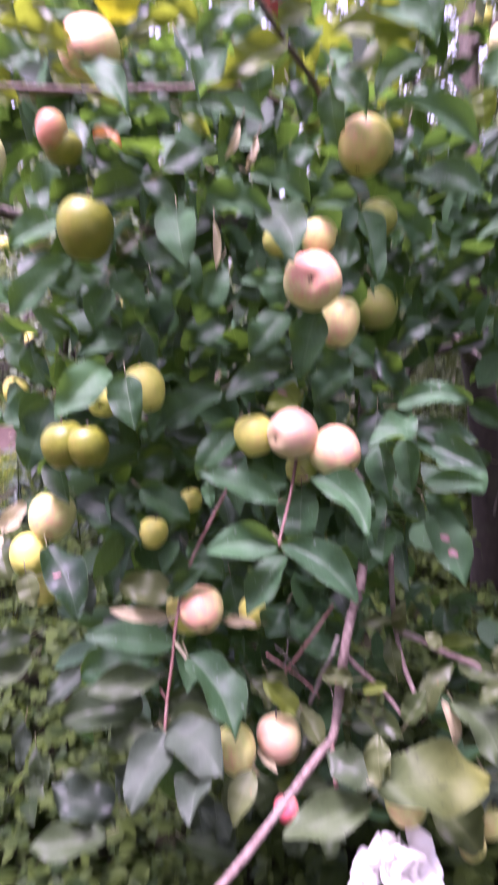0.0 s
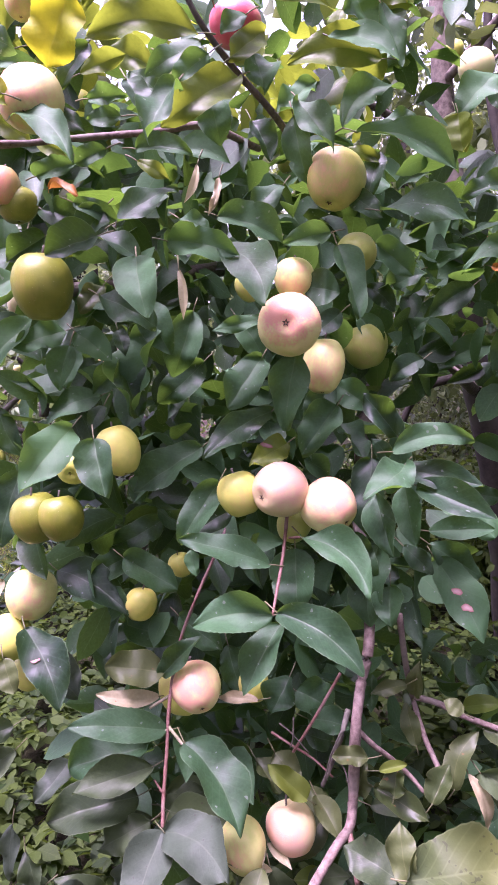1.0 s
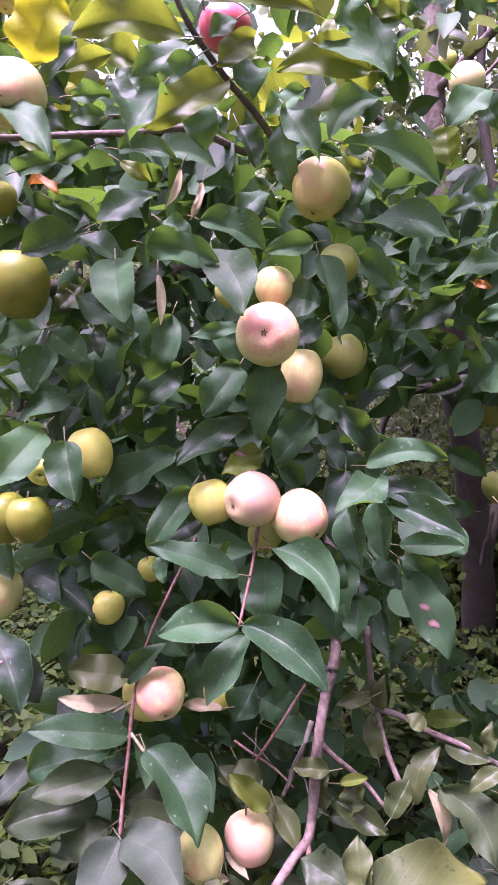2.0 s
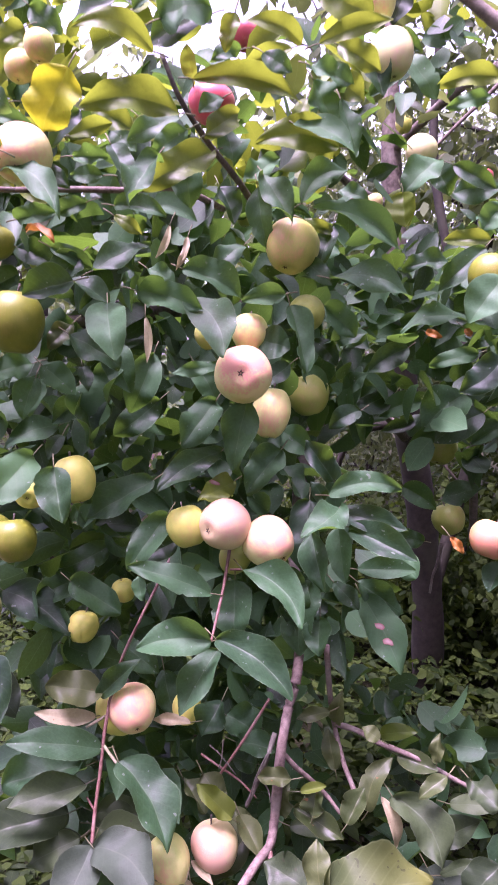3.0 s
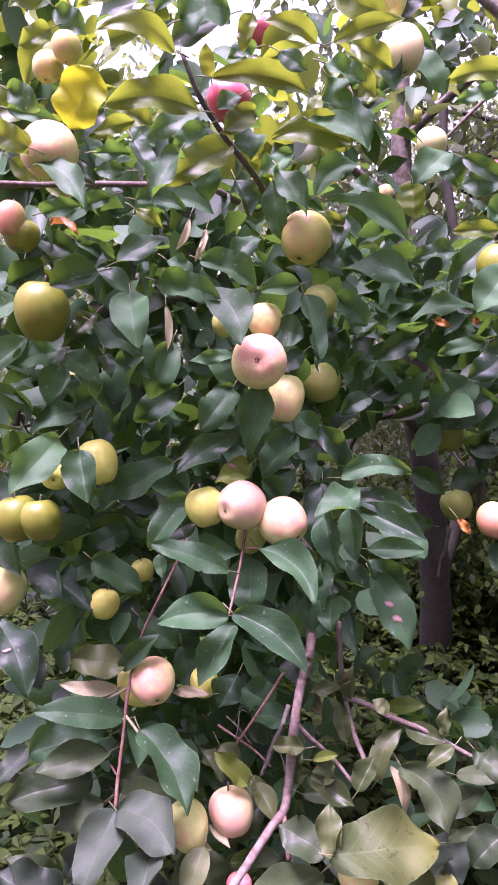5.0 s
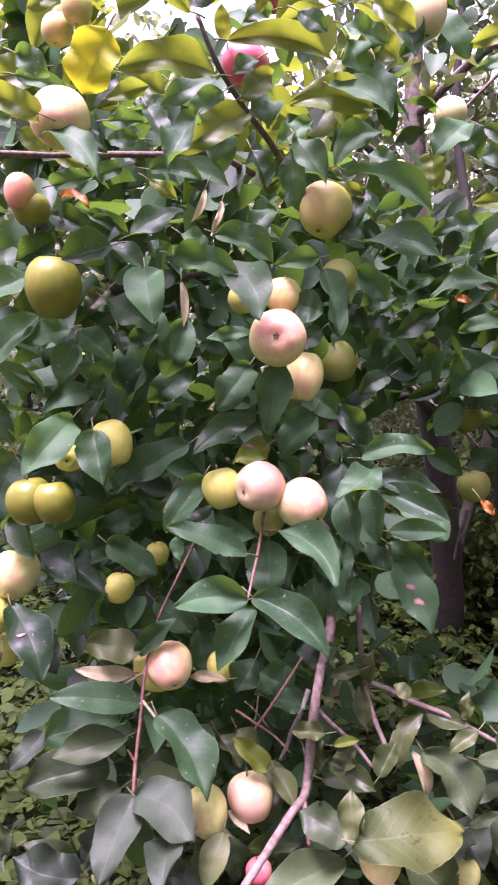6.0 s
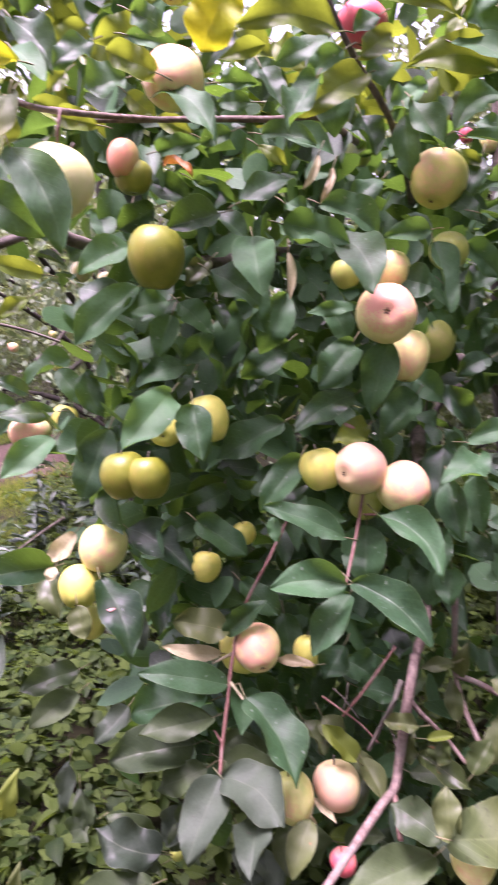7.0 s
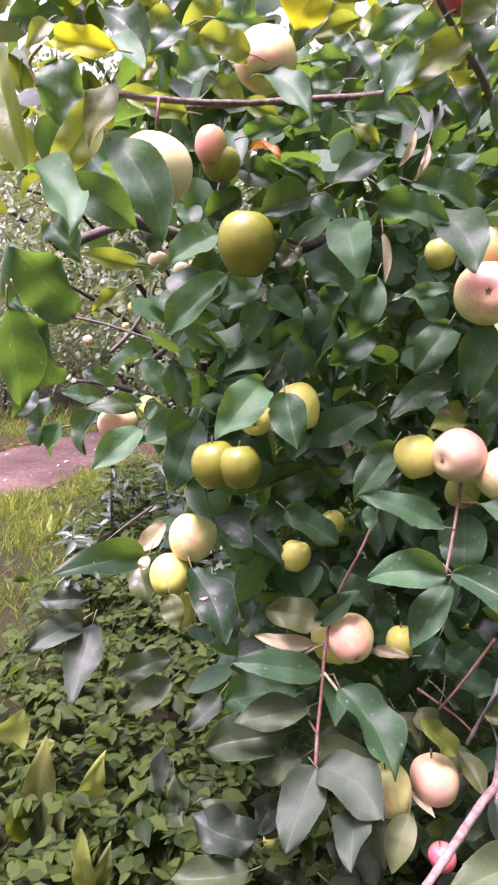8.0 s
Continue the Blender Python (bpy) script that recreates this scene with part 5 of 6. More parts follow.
def apple(x, y, z, size, material, eye_way, tall):
    """An apple whose dried flower end points along eye_way."""
    global apple_count
    apple_count += 1
    key = (apple_count % 5, material.name)
    if key not in apple_meshes:
        apple_meshes[key] = raw_mesh("apple", *APPLE_SHAPES[apple_count % 5], [material])
    ob = new("apple", apple_meshes[key])
    q = (-Vector(eye_way)).to_track_quat("Z", "Y").to_matrix().to_4x4()
    r = size / 2
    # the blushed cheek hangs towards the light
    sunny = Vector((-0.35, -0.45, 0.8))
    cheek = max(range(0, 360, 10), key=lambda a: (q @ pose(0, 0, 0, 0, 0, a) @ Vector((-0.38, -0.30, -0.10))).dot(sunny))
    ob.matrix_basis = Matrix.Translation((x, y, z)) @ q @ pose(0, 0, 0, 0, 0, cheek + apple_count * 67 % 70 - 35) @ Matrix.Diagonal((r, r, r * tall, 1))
    tagged(ob, SAYS[material.name], "apple", "apples on the trees")
    for name, me in (("stem", STEM_MESH), ("calyx", CALYX_MESH)):
        c = new(name, me)
        c.parent = ob
    return ob


apple(0.079, 0.871, 1.469, 0.0730, SKIN_STAR, (-0.16, -1.00, 0.05), 0.92)
apple(0.124, 0.940, 1.416, 0.0528, SKIN_BLUSH, (-0.11, -0.20, -1.00), 1.30)
apple(0.091, 0.928, 1.523, 0.0489, SKIN_BLUSH, (-0.06, -0.21, -1.00), 1.00)
apple(0.012, 0.891, 1.270, 0.0539, SKIN_YELLOW, (0.29, -0.30, -1.00), 1.00)
apple(0.059, 0.880, 1.275, 0.0669, SKIN_ROSE, (-0.75, -0.75, -0.10), 0.95)
apple(0.118, 0.881, 1.252, 0.0677, SKIN_PINK, (0.62, -0.55, -0.58), 0.92)
apple(0.077, 0.924, 1.219, 0.0438, SKIN_GREEN, (-0.35, -0.02, -1.00), 1.00)
apple(0.147, 0.947, 1.639, 0.0727, SKIN_GOLD, (-0.30, -0.35, -0.85), 0.93)
apple(0.171, 0.960, 1.554, 0.0511, SKIN_GREEN, (-0.45, -1.00, 0.05), 0.95)
apple(0.217, 1.186, 1.433, 0.0733, SKIN_GREEN, (0.27, -0.00, -1.00), 0.95)
apple(-0.201, 0.885, 1.526, 0.0695, SKIN_OLIVE_SHADED, (-0.05, -0.02, -1.00), 1.10)
apple(-0.174, 0.811, 1.704, 0.0655, SKIN_PINK, (0.00, -0.80, -0.70), 0.95)
apple(-0.136, 0.920, 1.326, 0.0540, SKIN_YELLOW, (0.30, -0.27, -1.00), 1.15)
apple(-0.191, 0.911, 1.312, 0.0463, SKIN_YELLOW, (0.00, -1.00, -0.25), 1.00)
apple(-0.246, 0.917, 1.247, 0.0624, SKIN_OLIVE_SHADED, (0.17, -0.06, -1.00), 1.00)
apple(-0.211, 0.904, 1.248, 0.0563, SKIN_OLIVE_SHADED, (0.11, -0.17, -1.00), 1.00)
apple(-0.141, 1.009, 1.091, 0.0460, SKIN_YELLOW, (-0.15, -0.23, -1.00), 1.00)
apple(-0.061, 0.924, 1.006, 0.0665, SKIN_PINK, (0.30, -0.75, -0.65), 0.95)
apple(-0.081, 0.948, 0.993, 0.0677, SKIN_YELLOW, (-0.19, -0.33, -1.00), 1.00)
apple(0.014, 0.968, 0.982, 0.0420, SKIN_YELLOW, (0.06, -0.25, -1.00), 1.10)
apple(0.054, 0.869, 0.838, 0.0630, SKIN_ROSE, (0.22, -0.33, -1.00), 1.00)
apple(-0.007, 0.845, 0.836, 0.0560, SKIN_BLUSH, (0.28, -0.11, -1.00), 1.20)
apple(-0.085, 1.051, 1.132, 0.0356, SKIN_YELLOW, (0.30, -0.04, -1.00), 1.00)
apple(0.580, 1.448, 1.157, 0.0718, SKIN_GREEN, (0.28, -0.15, -1.00), 0.95)
# these two take darker skins to stand in for shade at the right
apple(0.437, 0.921, 1.245, 0.0620, SKIN_RUSSET, (-0.34, -0.09, -1.00), 0.85)
apple(0.460, 1.028, 1.620, 0.0670, SKIN_OLIVE_SHADED, (-0.23, -0.25, -1.00), 0.95)
apple(0.297, 1.034, 1.930, 0.0630, SKIN_PALE, (0.11, -0.17, -1.00), 1.10)
apple(0.036, 0.913, 1.804, 0.0589, SKIN_RED, (-0.06, -0.02, -1.00), 0.80)
apple(0.278, 1.056, 2.014, 0.0554, SKIN_BLUSH, (0.08, -0.23, -1.00), 1.20)
apple(0.092, 1.150, 1.996, 0.0491, SKIN_RED, (-0.17, -0.05, -1.00), 0.90)
apple(-0.152, 0.807, 1.816, 0.0332, SKIN_GOLD, (-0.02, -0.08, -1.00), 1.00)
apple(-0.178, 0.830, 1.803, 0.0355, SKIN_GOLD, (-0.10, -0.28, -1.00), 0.95)
apple(-0.116, 1.384, 1.938, 0.0394, SKIN_BLUSH, (0.02, -0.06, -1.00), 1.00)
apple(0.444, 1.335, 1.892, 0.0616, SKIN_PALE, (-0.23, -0.07, -1.00), 0.95)
apple(0.541, 2.040, 1.965, 0.0506, SKIN_BLUSH, (0.30, -0.07, -1.00), 1.00)
apple(0.479, 2.050, 1.985, 0.0397, SKIN_RED, (0.23, -0.35, -1.00), 1.00)
apple(-0.016, 1.186, 1.734, 0.0410, SKIN_YELLOW, (0.00, -1.00, -0.25), 1.00)
apple(0.125, 1.526, 1.798, 0.0368, SKIN_GREEN, (0.09, -0.05, -1.00), 1.00)
apple(0.827, 1.930, 2.022, 0.0361, SKIN_RED, (-0.32, -0.26, -1.00), 1.00)
apple(0.779, 2.222, 1.728, 0.0315, SKIN_RED, (-0.16, -0.17, -1.00), 1.00)
apple(0.650, 2.149, 2.225, 0.0512, SKIN_YELLOW, (-0.05, -0.18, -1.00), 1.00)
apple(-0.225, 1.289, 1.860, 0.0322, SKIN_YELLOW, (0.19, -0.35, -1.00), 1.00)
apple(0.592, 1.552, 1.300, 0.0781, SKIN_GREEN, (-0.31, -0.31, -1.00), 0.90)
apple(0.698, 1.726, 1.637, 0.0406, SKIN_GREEN, (-0.26, -0.33, -1.00), 1.00)
apple(0.038, 0.953, 1.520, 0.0388, SKIN_GREEN, (0.33, -0.05, -1.00), 1.00)
apple(-0.265, 0.690, 1.573, 0.0676, SKIN_PALE, (-0.29, -0.17, -1.00), 0.95)
apple(-0.294, 1.007, 1.115, 0.0712, SKIN_BLUSH, (-0.13, -0.24, -1.00), 1.00)
apple(-0.327, 0.995, 1.057, 0.0620, SKIN_YELLOW, (0.00, -0.80, -0.70), 1.00)
apple(-0.317, 1.027, 0.989, 0.0456, SKIN_YELLOW, (-0.10, -0.12, -1.00), 1.20)
apple(-0.433, 1.103, 1.268, 0.0649, SKIN_PINK, (0.06, -0.22, -1.00), 0.80)
apple(-0.400, 1.188, 1.282, 0.0453, SKIN_YELLOW, (-0.22, -0.23, -1.00), 1.00)
apple(-0.509, 1.735, 1.565, 0.0517, SKIN_PALE, (-0.26, -0.16, -1.00), 1.00)
apple(-0.463, 1.797, 1.548, 0.0414, SKIN_PALE, (0.15, -0.22, -1.00), 1.00)
apple(-0.356, 1.919, 1.409, 0.0468, SKIN_GOLD, (-0.29, -0.29, -1.00), 1.00)
apple(-0.887, 2.823, 1.264, 0.0476, SKIN_YELLOW, (-0.09, -0.14, -1.00), 1.00)
apple(-1.083, 2.870, 1.328, 0.0394, SKIN_PINK, (0.20, -0.22, -1.00), 1.00)
apple(-0.874, 2.832, 1.465, 0.0428, SKIN_YELLOW, (0.21, -0.13, -1.00), 1.00)
apple(-0.720, 2.562, 1.470, 0.0470, SKIN_YELLOW, (-0.05, -0.22, -1.00), 1.00)
apple(-0.963, 2.801, 1.633, 0.0476, SKIN_YELLOW, (-0.00, -0.10, -1.00), 1.00)
apple(-0.962, 3.015, 1.384, 0.0305, SKIN_BLUSH, (-0.06, -0.11, -1.00), 1.00)
apple(-0.252, 0.938, 1.650, 0.0400, SKIN_RUSSET, (-0.03, -0.26, -1.00), 1.20)
apple(-0.241, 0.951, 1.631, 0.0492, SKIN_OLIVE_SHADED, (0.03, -0.11, -1.00), 0.85)
apple(-0.084, 1.481, 1.049, 0.0369, SKIN_GREEN, (-0.30, -0.20, -1.00), 1.00)
apple(-0.169, 0.941, 0.663, 0.0217, SKIN_GREEN, (-0.05, -0.04, -1.00), 1.00)
apple(0.221, 0.799, 0.792, 0.0561, SKIN_BLUSH, (0.31, -0.22, -1.00), 1.00)
apple(0.066, 0.850, 0.738, 0.0360, SKIN_RED, (0.28, -0.07, -1.00), 1.00)
apple(0.374, 0.896, 0.683, 0.0494, SKIN_BLUSH, (-0.17, -0.19, -1.00), 1.00)
apple(0.336, 0.858, 0.675, 0.0405, SKIN_BLUSH, (-0.26, -0.07, -1.00), 1.00)
apple(0.644, 1.792, 1.525, 0.0406, SKIN_GREEN, (0.11, -0.04, -1.00), 1.10)


# ---- white flower among the low leaves ----
def white_flower(x, y, z, size):
    root = thing("white_flower", x, y, z, "cluster of white garden flower petals among low leaves", "flower")
    rnd = random.Random(8)
    for k in range(24):
        cx, cz = rnd.uniform(-1, 1) * size, rnd.uniform(-0.6, 0.6) * size
        d = Vector((cx + rnd.uniform(-0.01, 0.01), -0.02 + rnd.uniform(-0.02, 0.01), cz + 0.01)).normalized()
        base = Vector((x + cx * 0.4, y + rnd.uniform(-0.01, 0.02), z + cz * 0.4))
        L, w = size * rnd.uniform(0.5, 0.8), size * rnd.uniform(0.45, 0.7)
        nor = Vector((rnd.uniform(-0.4, 0.4), -1, rnd.uniform(0.2, 0.9)))
        side = nor.cross(d).normalized()
        nor = d.cross(side)
        verts, faces = [], []
        for i in range(7):
            u = i / 6
            ww = w * math.sin(math.pi * (0.06 + 0.9 * u) ** 0.8) * 0.5 + 0.001
            for j in (-1, -0.5, 0, 0.5, 1):
                verts.append(base + d * (u * L) + side * (j * ww) + nor * (0.22 * L * math.sin(u * 2.4) + 0.25 * ww * math.sin(5 * j + k) + rnd.uniform(-0.0008, 0.0008)))
        for i in range(6):
            for j in range(4):
                a = i * 5 + j
                faces.append((a, a + 1, a + 6, a + 5))
        part("petal", raw_mesh("petal", verts, faces, [PETAL]), root)
    v, f = tube([(x, y + 0.02, z), (x + 0.02, y + 0.06, z * 0.5), (x + 0.03, y + 0.08, -0.02)], 0.003, 0.005, 6, 4, 0.1, 2)
    part("stalk", raw_mesh("stalk", v, f, [TWIG_PALE]), root)


white_flower(0.206, 0.775, 0.722, 0.068)


# ---- trees behind ----
def tree(name, x, y, height, spread, seed, spurs, size, low, material, label, stems=4, each=7, r=0.09, lean=0.0, shape=SMALL_LEAF):
    rng, rnd = np.random.default_rng(seed), random.Random(seed)
    root = thing(name, x, y, 0.0, label, "tree", "trees behind")
    top = Vector((x + lean, y, height * 0.85))
    trunk = [(x, y, -0.05), (x + 0.03 + lean * 0.2, y - 0.02, height * 0.25), (x - 0.02 + lean * 0.6, y + 0.03, height * 0.55), tuple(top)]
    v, f = tube(trunk, r, r * 0.3, 10, 6, 0.1, seed)
    part("trunk", raw_mesh("trunk", v, f, [SHADED_TRUNK_BARK]), root)
    cs = []
    for k in range(stems):
        a = 2 * math.pi * (k + rnd.random() * 0.6) / stems
        h0 = height * rnd.uniform(0.22, 0.6)
        s = Vector((x + lean * h0 / height, y, h0))
        e = s + Vector((math.cos(a) * spread, math.sin(a) * spread, height * rnd.uniform(0.12, 0.35)))
        mid = (s + e) / 2 + Vector((rnd.uniform(-0.1, 0.1), rnd.uniform(-0.1, 0.1), 0.12 * spread))
        v, f = tube([s, mid, e], r * 0.45, r * 0.12, 7, 5, 0.12, seed + k)
        part("limb", raw_mesh("limb", v, f, [SHADED_TRUNK_BARK]), root)
        t = rng.uniform(0.15, 1.0, spurs // (stems * 2))[:, None]
        on = np.array(s)[None] * (1 - t) ** 2 + 2 * np.array(mid)[None] * t * (1 - t) + np.array(e)[None] * t ** 2
        cs.append(on + rng.normal(0, 0.16 * spread, on.shape))
    n = spurs - sum(len(c) for c in cs)
    d = unit(rng.normal(0, 1, (n, 3))) * rng.uniform(0.35, 1.0, (n, 1)) ** 0.5
    lump = 1 + 0.35 * np.sin(d[:, :1] * 5 + seed) * np.cos(d[:, 1:2] * 4) + 0.2 * np.sin(d[:, 2:] * 9)
    c = np.array([x + lean * 0.7, y, (low + height) / 2]) + d * lump * np.array([spread * 1.1, spread * 1.1, (height - low) / 2])
    cs.append(c)
    allc = np.concatenate(cs)
    allc = allc[allc[:, 2] > low * 0.8]
    me = leaves_mesh("crown", *rosettes(rng, allc, each, 0.07 * max(size, 0.07) / 0.09, size), shape, material)
    part("crown", me, root)["kind"] = "stuff"
    return root


tree("apple_tree", -0.75, 3.75, 2.6, 0.9, 21, 560, 0.048, 0.8, SMALL_TREE, "smaller apple tree with thin twigs and pale fruit", 14, 6, 0.05)
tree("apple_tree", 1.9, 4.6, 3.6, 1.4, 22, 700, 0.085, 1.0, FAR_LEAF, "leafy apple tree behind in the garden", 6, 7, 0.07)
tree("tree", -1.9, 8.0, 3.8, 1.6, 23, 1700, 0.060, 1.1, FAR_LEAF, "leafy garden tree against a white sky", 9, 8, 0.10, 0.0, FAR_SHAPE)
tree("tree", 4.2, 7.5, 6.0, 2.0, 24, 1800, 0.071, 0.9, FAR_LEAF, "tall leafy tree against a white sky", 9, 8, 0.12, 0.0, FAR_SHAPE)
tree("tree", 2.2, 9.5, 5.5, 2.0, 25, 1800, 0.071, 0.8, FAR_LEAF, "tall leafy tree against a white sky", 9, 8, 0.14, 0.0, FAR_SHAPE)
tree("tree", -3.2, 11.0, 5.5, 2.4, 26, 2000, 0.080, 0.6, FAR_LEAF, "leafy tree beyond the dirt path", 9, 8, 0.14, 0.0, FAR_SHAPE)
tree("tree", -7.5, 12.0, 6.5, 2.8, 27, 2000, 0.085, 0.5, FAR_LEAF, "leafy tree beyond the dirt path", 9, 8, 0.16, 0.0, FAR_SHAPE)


# side trees, added to cut the sky light from the right
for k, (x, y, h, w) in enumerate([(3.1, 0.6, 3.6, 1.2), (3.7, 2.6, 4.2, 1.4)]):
    tree("tree", x, y, h, w, 80 + k, 1300, 0.085, 0.3, FAR_LEAF, "leafy tree added at the side to block sky light", 6, 8, 0.12, 0.0, FAR_SHAPE)
# unseen trees behind and beside the camera, added to block low sky light
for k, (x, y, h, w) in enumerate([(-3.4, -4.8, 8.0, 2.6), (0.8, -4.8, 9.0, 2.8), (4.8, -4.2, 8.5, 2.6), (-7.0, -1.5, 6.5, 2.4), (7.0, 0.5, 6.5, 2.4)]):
    tree("tree", x, y, h, w, 82 + k, 950, 0.18, 0.3, FAR_LEAF, "unseen leafy tree added to block low sky light", 6, 8, 0.12, 0.0, FAR_SHAPE)
for k, (x, y, h, w) in enumerate([(1.5, 5.6, 1.5, 0.8), (2.9, 6.2, 1.9, 1.0), (0.3, 6.6, 1.6, 0.9), (4.6, 5.4, 1.8, 1.0), (-0.9, 7.6, 1.5, 0.8), (2.0, 7.8, 2.0, 1.1), (-4.6, 9.4, 1.6, 1.0), (-3.2, 10.6, 1.7, 1.0), (-6.2, 9.0, 1.6, 1.1), (-2.0, 9.6, 1.6, 0.9), (-4.3, 11.4, 1.7, 0.9), (-5.4, 11.8, 1.8, 1.0)]):
    tree("shrub", x, y, h, w, 60 + k, 620, 0.050, 0.12, FAR_LEAF, "leafy shrub standing under the garden trees", 6, 7, 0.03, 0.0, FAR_SHAPE)
# added to block backlight behind the trunk; dark leaf colour stands in for shade
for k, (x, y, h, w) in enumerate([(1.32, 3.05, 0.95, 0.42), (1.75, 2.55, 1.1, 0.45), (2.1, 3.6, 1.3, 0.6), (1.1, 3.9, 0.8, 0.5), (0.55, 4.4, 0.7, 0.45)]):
    tree("shrub", x, y, h, w, 160 + k, 620, 0.046, 0.06, WEED, "dark leafy shrub added to deepen the shade behind the trunk", 6, 8, 0.02, 0.0, FAR_SHAPE)


def far_woods():
    rng = np.random.default_rng(31)
    a = rng.uniform(0, 2 * math.pi, 900)
    a = np.concatenate([a, rng.uniform(0.9, 2.3, 1900)])
    d = rng.uniform(20, 30, len(a))
    top = 8.0 + 2.0 * np.sin(a * 9) + 1.5 * np.sin(a * 23 + 1)
    c = np.stack([np.cos(a) * d, np.sin(a) * d, rng.uniform(0, 1, len(a)) ** 0.8 * top], 1)
    me = leaves_mesh("woods", *rosettes(rng, c, 10, 0.7, 0.29), FAR_SHAPE, FAR_LEAF)
    tagged(new("woods", me), "distant hedge of leafy trees round the garden", "woods", kind="stuff")


far_woods()


# ---- ground plants ----
def ground_plants():
    rng = np.random.default_rng(41)
    n = 13000
    x = rng.uniform(-1.9, 2.4, n)
    y = 0.45 + 5.0 * rng.uniform(0, 1, n) ** 1.45 + 0.25 * np.sin(x * 3.1) + rng.normal(0, 0.12, n)
    keep = (x > -1.18 - 0.19 * (y - 2.36) + rng.normal(0, 0.12, n)) & (x > np.array([path_centre(v) for v in y]) + 0.95)
    x, y = x[keep], y[keep]
    n = len(x)
    h = rng.uniform(0.10, 0.30, n)
    turn = rng.uniform(0, 2 * math.pi, n)
    scale = 0.034 + 0.036 * rng.uniform(0, 1, n) ** 1.4
    bases, axes, normals, lengths, widths = [], [], [], [], []
    for k in range(5):
        a = turn + (k - 2) * 0.86
        axis = np.stack([np.cos(a), np.sin(a), rng.uniform(-0.40, 0.25, n)], 1)
        bases.append(np.stack([x, y, h], 1) + axis * 0.006)
        axes.append(axis)
        normals.append(np.stack([np.zeros(n), np.zeros(n), np.ones(n)], 1) + rng.normal(0, 0.35, (n, 3)))
        lengths.append(scale * (1.15, 1.0, 0.75)[abs(k - 2)] * rng.uniform(0.85, 1.1, n))
        widths.append(rng.uniform(0.50, 0.68, n))
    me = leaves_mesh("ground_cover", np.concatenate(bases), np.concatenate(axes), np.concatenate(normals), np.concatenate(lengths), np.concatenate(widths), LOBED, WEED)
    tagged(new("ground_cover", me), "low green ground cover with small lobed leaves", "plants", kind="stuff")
    # grass beside the path
    n = 120000
    y = np.where(rng.uniform(0, 1, n) < 0.17, rng.uniform(-6.0, 0.6, n), 0.6 + 9.6 * rng.uniform(0, 1, n) ** 1.4)
    c = np.array([path_centre(v) for v in y])
    x = c + np.where(rng.uniform(0, 1, n) < 0.7, 0.78 + np.abs(rng.normal(0, 1.35, n)), -0.78 - np.abs(rng.normal(0, 1.5, n)))
    patch = np.sin(4.1 * x + 1.3 * y) + np.sin(2.7 * y - 1.9 * x + 1.0) + rng.normal(0, 0.7, n)
    keep = (x < -1.06 - 0.19 * (y - 2.36) + rng.normal(0, 0.15, n)) & (patch < 1.0)
    dead = (x < -1.10 - 0.19 * (y - 2.36)) & (patch >= 1.0) & (rng.uniform(0, 1, n) < 0.75)
    dx, dy = x[dead], y[dead]
    x, y = x[keep], y[keep]
    n = len(x)
    axis = np.stack([rng.normal(0, 0.45, n), rng.normal(0, 0.45, n), np.ones(n)], 1)
    normal = np.stack([rng.normal(0, 1, n), rng.normal(0, 1, n), np.full(n, 0.2)], 1)
    me = leaves_mesh("grass", np.stack([x, y, np.zeros(n)], 1), axis, normal, rng.uniform(0.05, 0.13, n) * (1 + 0.5 * np.sin(7 * x + 2) * np.sin(5 * y)), rng.uniform(0.035, 0.07, n), STRAW, GRASS)
    tagged(new("grass", me), "short yellowing grass beside the dirt path", "grass", kind="stuff")
    # dead blades lying in patches between the tufts
    n = len(dx)
    axis = np.stack([rng.normal(0, 0.9, n), rng.normal(0, 0.9, n), np.full(n, 0.6)], 1)
    normal = np.stack([rng.normal(0, 1, n), rng.normal(0, 1, n), np.full(n, 0.5)], 1)
    me = leaves_mesh("grass", np.stack([dx, dy, np.full(n, 0.005)], 1), axis, normal, rng.uniform(0.04, 0.09, n), rng.uniform(0.04, 0.08, n), STRAW, DEAD_GRASS)
    tagged(new("grass", me), "dead brownish grass in patches beside the path", "grass", kind="stuff")
    # thinner grass in front of the tree
    n = 20000
    x, y = rng.normal(-0.4, 2.4, n), rng.normal(-0.9, 1.5, n)
    keep = (y < 0.55 + 0.25 * np.sin(x * 3.1) + rng.normal(0, 0.15, n)) & (np.abs(x - np.array([path_centre(v) for v in y])) > 0.9)
    x, y = x[keep], y[keep]
    n = len(x)
    axis = np.stack([rng.normal(0, 0.45, n), rng.normal(0, 0.45, n), np.ones(n)], 1)
    normal = np.stack([rng.normal(0, 1, n), rng.normal(0, 1, n), np.full(n, 0.2)], 1)
    me = leaves_mesh("grass", np.stack([x, y, np.zeros(n)], 1), axis, normal, rng.uniform(0.04, 0.12, n), rng.uniform(0.028, 0.055, n), STRAW, GRASS)
    tagged(new("grass", me), "thin trodden grass in front of the tree", "grass", kind="stuff")
    # dry leaves blown on the path
    n = 150
    y = rng.uniform(1.0, 9.0, n)
    x = np.array([path_centre(v) for v in y]) + rng.uniform(-1.1, 1.1, n)
    a = rng.uniform(0, 6.28, n)
    axis = np.stack([np.cos(a), np.sin(a), rng.uniform(-0.1, 0.2, n)], 1)
    normal = np.array([0, 0, 1.0]) + rng.normal(0, 0.25, (n, 3))
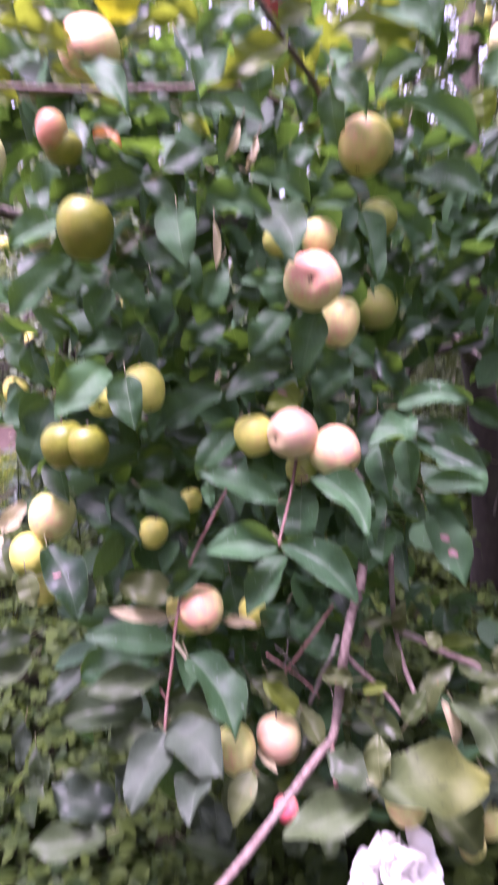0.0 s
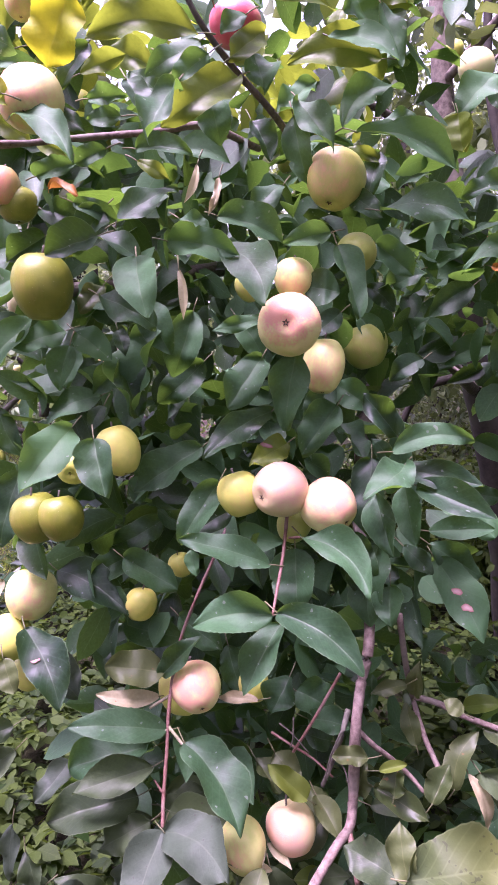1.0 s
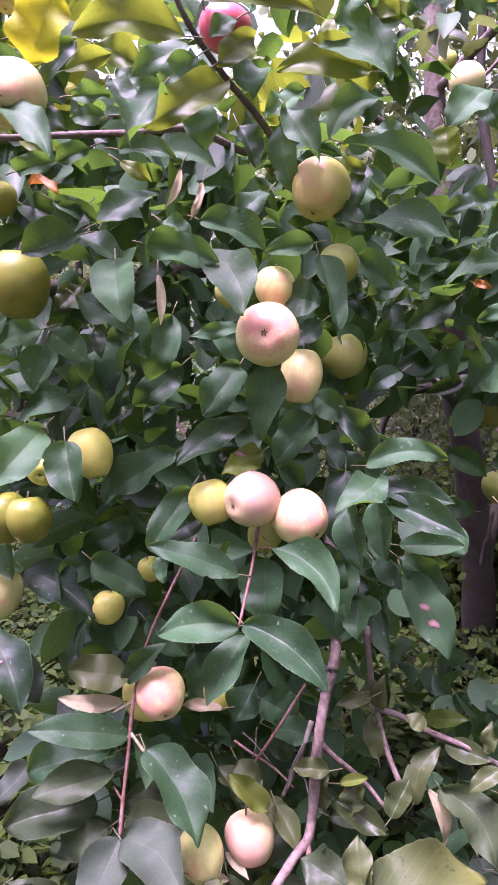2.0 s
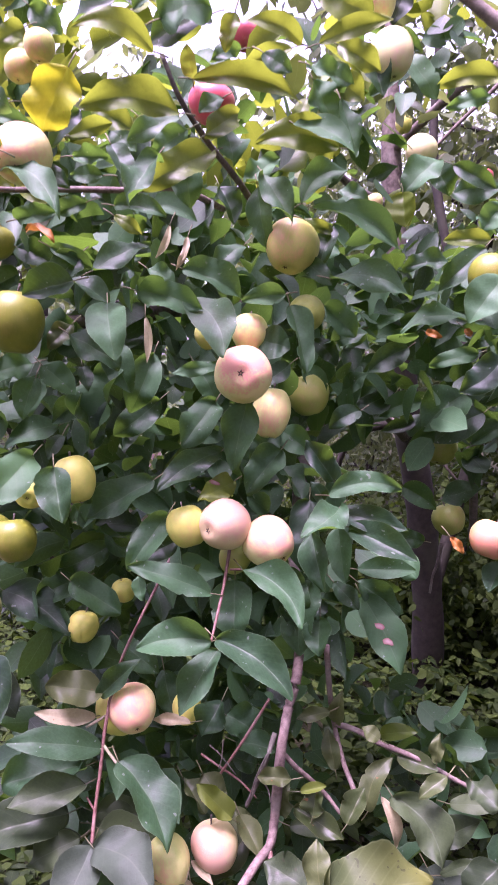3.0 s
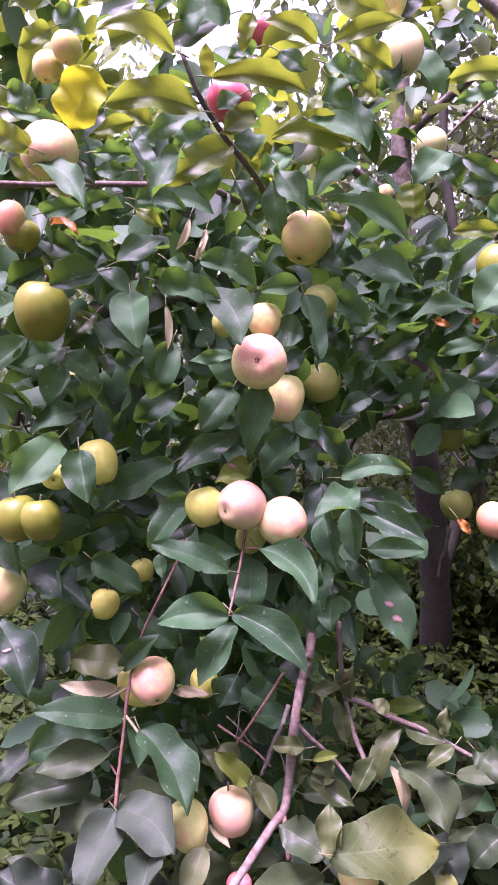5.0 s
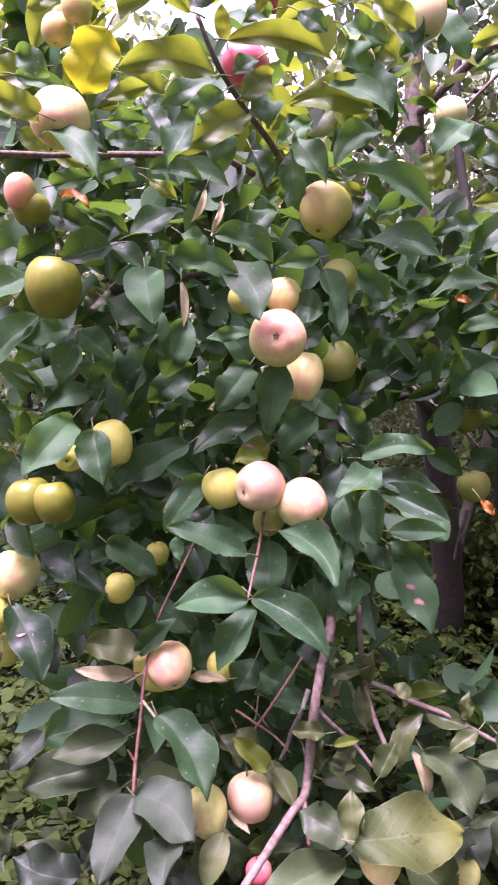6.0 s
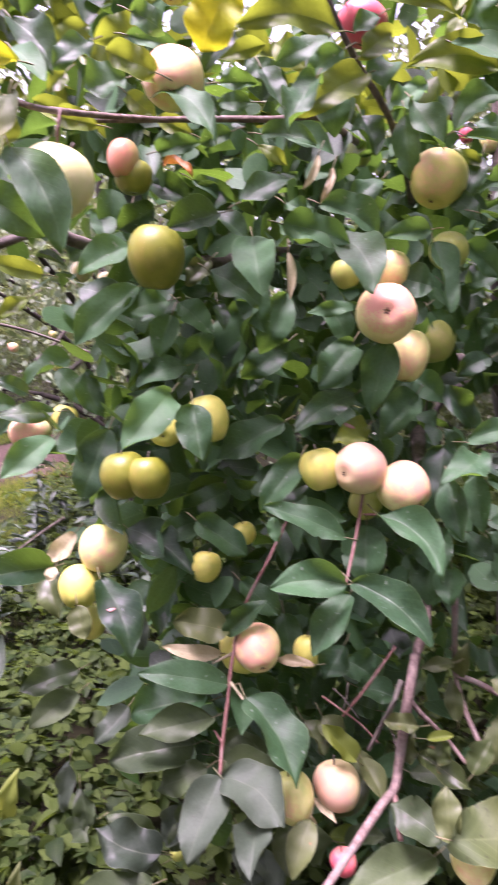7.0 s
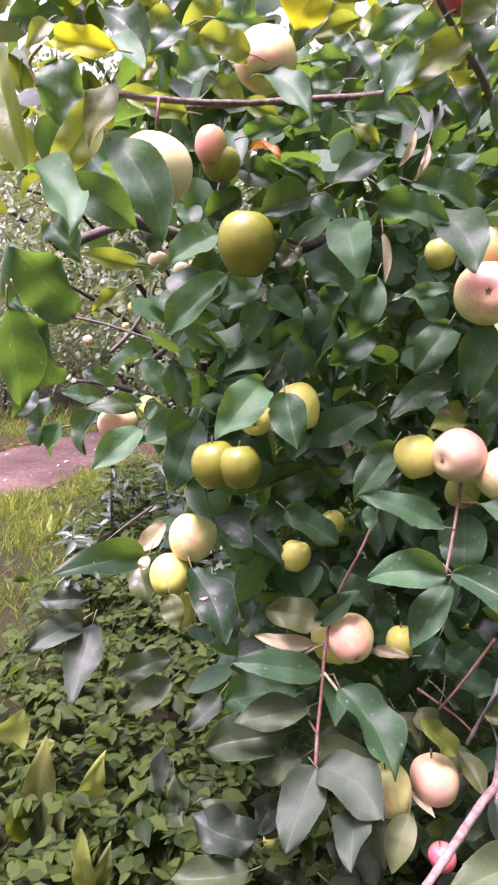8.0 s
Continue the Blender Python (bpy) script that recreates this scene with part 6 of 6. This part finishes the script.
    me = leaves_mesh("fallen_leaves", np.stack([x, y, np.full(n, 0.035)], 1), axis, normal, rng.uniform(0.025, 0.06, n), rng.uniform(0.35, 0.6, n), SMALL_LEAF, DRY)
    tagged(new("fallen_leaves", me), "dry fallen leaves lying on the dirt path", "leaves", kind="stuff")


ground_plants()


def tall_weed(x, y, h, seed):
    """An upright weed: a stem with pairs of narrow leaves."""
    rng = np.random.default_rng(seed)
    root = thing("weed", x, y, 0.0, "upright leafy weed growing beside the path grass", "plant", "weeds under the trees")
    bend = rng.uniform(-0.08, 0.08, 2)
    top = (x + bend[0], y + bend[1], h)
    v, f = tube([(x, y, -0.02), (x + bend[0] * 0.3, y + bend[1] * 0.3, h * 0.5), top], 0.004, 0.002, 6, 4, 0.08, seed)
    part("stem", raw_mesh("stem", v, f, [WEED], [(0.5, 0.4)] * len(v)), root)
    n = 34
    t = rng.uniform(0.25, 1.0, n)
    base = np.stack([x + bend[0] * t * t, y + bend[1] * t * t, h * t], 1)
    a = rng.uniform(0, 2 * math.pi, n)
    axis = np.stack([np.cos(a), np.sin(a), rng.uniform(-0.5, 0.4, n)], 1)
    normal = np.array([0, 0, 1.0]) + rng.normal(0, 0.25, (n, 3))
    me = leaves_mesh("foliage", base, axis, normal, rng.uniform(0.06, 0.11, n), rng.uniform(0.3, 0.5, n), LOBED, SILVERY)
    part("foliage", me, root)["kind"] = "stuff"


rnd = random.Random(77)
for k in range(16):
    tall_weed(rnd.uniform(-1.35, -0.35), rnd.uniform(2.6, 3.9), rnd.uniform(0.45, 0.88), 300 + k)


def broad_weed(x, y, leaves, length, material, label, seed):
    """A rosette of long upright leaves on the ground."""
    rng = np.random.default_rng(seed)
    root = thing("broad_leaf_weed", x, y, 0.0, label, "plant", "weeds under the trees")
    for k in range(leaves):
        a = rng.uniform(0, 2 * math.pi)
        d = np.array([[math.cos(a) * 0.5, math.sin(a) * 0.5, rng.uniform(0.6, 1.4)]])
        n = np.array([[0.1, -1.0, 0.5]]) + rng.normal(0, 0.3, (1, 3))
        me = leaves_mesh("leaf", np.array([[x, y, 0.01]]), d, n, np.array([length * rng.uniform(0.7, 1.1)]), np.array([rng.uniform(0.22, 0.34)]), LOBED, material)
        part("leaf", me, root)


weed = thing("broad_leaf_weed", -0.80, 1.56, 0.0, "pale toothed dandelion leaves standing in ground cover", "plant", "weeds under the trees")
leaf(-0.794, 1.514, 0.021, -0.767, 1.519, 0.411, 0.079, 0, PALE, bend=0.02, fold=0.1, arch=0.1, twist=0.2, wave=0.1, owner=weed)
leaf(-0.826, 1.523, 0.085, -0.829, 1.487, 0.277, 0.073, 20, OLIVE, bend=0.05, fold=0.1, arch=0.1, twist=0.2, wave=0.1, owner=weed)
leaf(-0.768, 1.526, 0.071, -0.696, 1.496, 0.250, 0.064, -20, MOSS, owner=weed)
weed = thing("broad_leaf_weed", -0.98, 1.80, 0.0, "yellowing broad leaf weed in the ground cover", "plant", "weeds under the trees")
leaf(-0.942, 1.674, 0.187, -0.885, 1.647, 0.393, 0.098, 0, LIME, bend=0.05, fold=0.1, arch=0.1, twist=0.2, wave=0.1, owner=weed)
leaf(-0.927, 1.681, 0.218, -0.800, 1.639, 0.304, 0.057, 30, LIME, owner=weed)
leaf(-0.966, 1.676, 0.210, -0.990, 1.624, 0.330, 0.071, 0, OLIVE, owner=weed)
weed = thing("broad_leaf_weed", -0.66, 1.45, 0.0, "yellowing broad leaf weed in the ground cover", "plant", "weeds under the trees")
leaf(-0.675, 1.552, 0.158, -0.622, 1.525, 0.360, 0.064, 10, LIME, owner=weed)
leaf(-0.601, 1.297, 0.174, -0.596, 1.262, 0.364, 0.050, 0, LIME, bend=-0.05, fold=0.1, arch=0.1, twist=0.2, wave=0.1, owner=weed)
leaf(-0.599, 1.327, 0.168, -0.536, 1.290, 0.315, 0.043, 20, MOSS, owner=weed)
broad_weed(-1.78, 4.10, 9, 0.20, LIME, "lime green seedling at the edge of grass", 4)
broad_weed(-1.66, 4.20, 8, 0.19, LIME, "lime green seedling at the edge of grass", 5)
broad_weed(-1.88, 4.45, 7, 0.17, LIME, "lime green seedling at the edge of grass", 6)


def blight(x, y, z, nx, ny, nz, size):
    """A small ragged blotch lying on a leaf with that normal."""
    rnd = random.Random(int(x * 1000))
    nor = Vector((nx, ny, nz)).normalized()
    side = nor.cross(Vector((0.2, 0.1, 1))).normalized()
    up = nor.cross(side)
    mid = Vector((x, y, z)) + nor * 0.0012
    verts = [mid + nor * 0.0004]
    for k in range(16):
        a = 2 * math.pi * k / 16
        q = size * 0.85 * (1 + 0.18 * math.sin(2 * a + x * 50) + 0.12 * math.sin(3 * a + z * 90) + rnd.uniform(-0.10, 0.10))
        verts.append(mid + side * math.cos(a) * q + up * math.sin(a) * q * 0.8)
    faces = [(0, 1 + k, 1 + (k + 1) % 16) for k in range(16)]
    part("leaf_spot", raw_mesh("leaf_spot", verts, faces, [BLIGHT], [(0.0, 0.3)] + [(1.0, 0.3)] * 16), apple_tree, "dry pinkish blight spot on a leaf")


blight(0.279, 0.915, 1.123, -0.12, -0.71, 0.69, 0.0080)
blight(0.289, 0.902, 1.106, -0.09, -0.86, 0.50, 0.0080)
blight(0.047, 0.907, 1.325, 0.13, -0.54, 0.83, 0.0080)
blight(-0.260, 0.899, 1.066, 0.05, -0.31, 0.95, 0.0070)
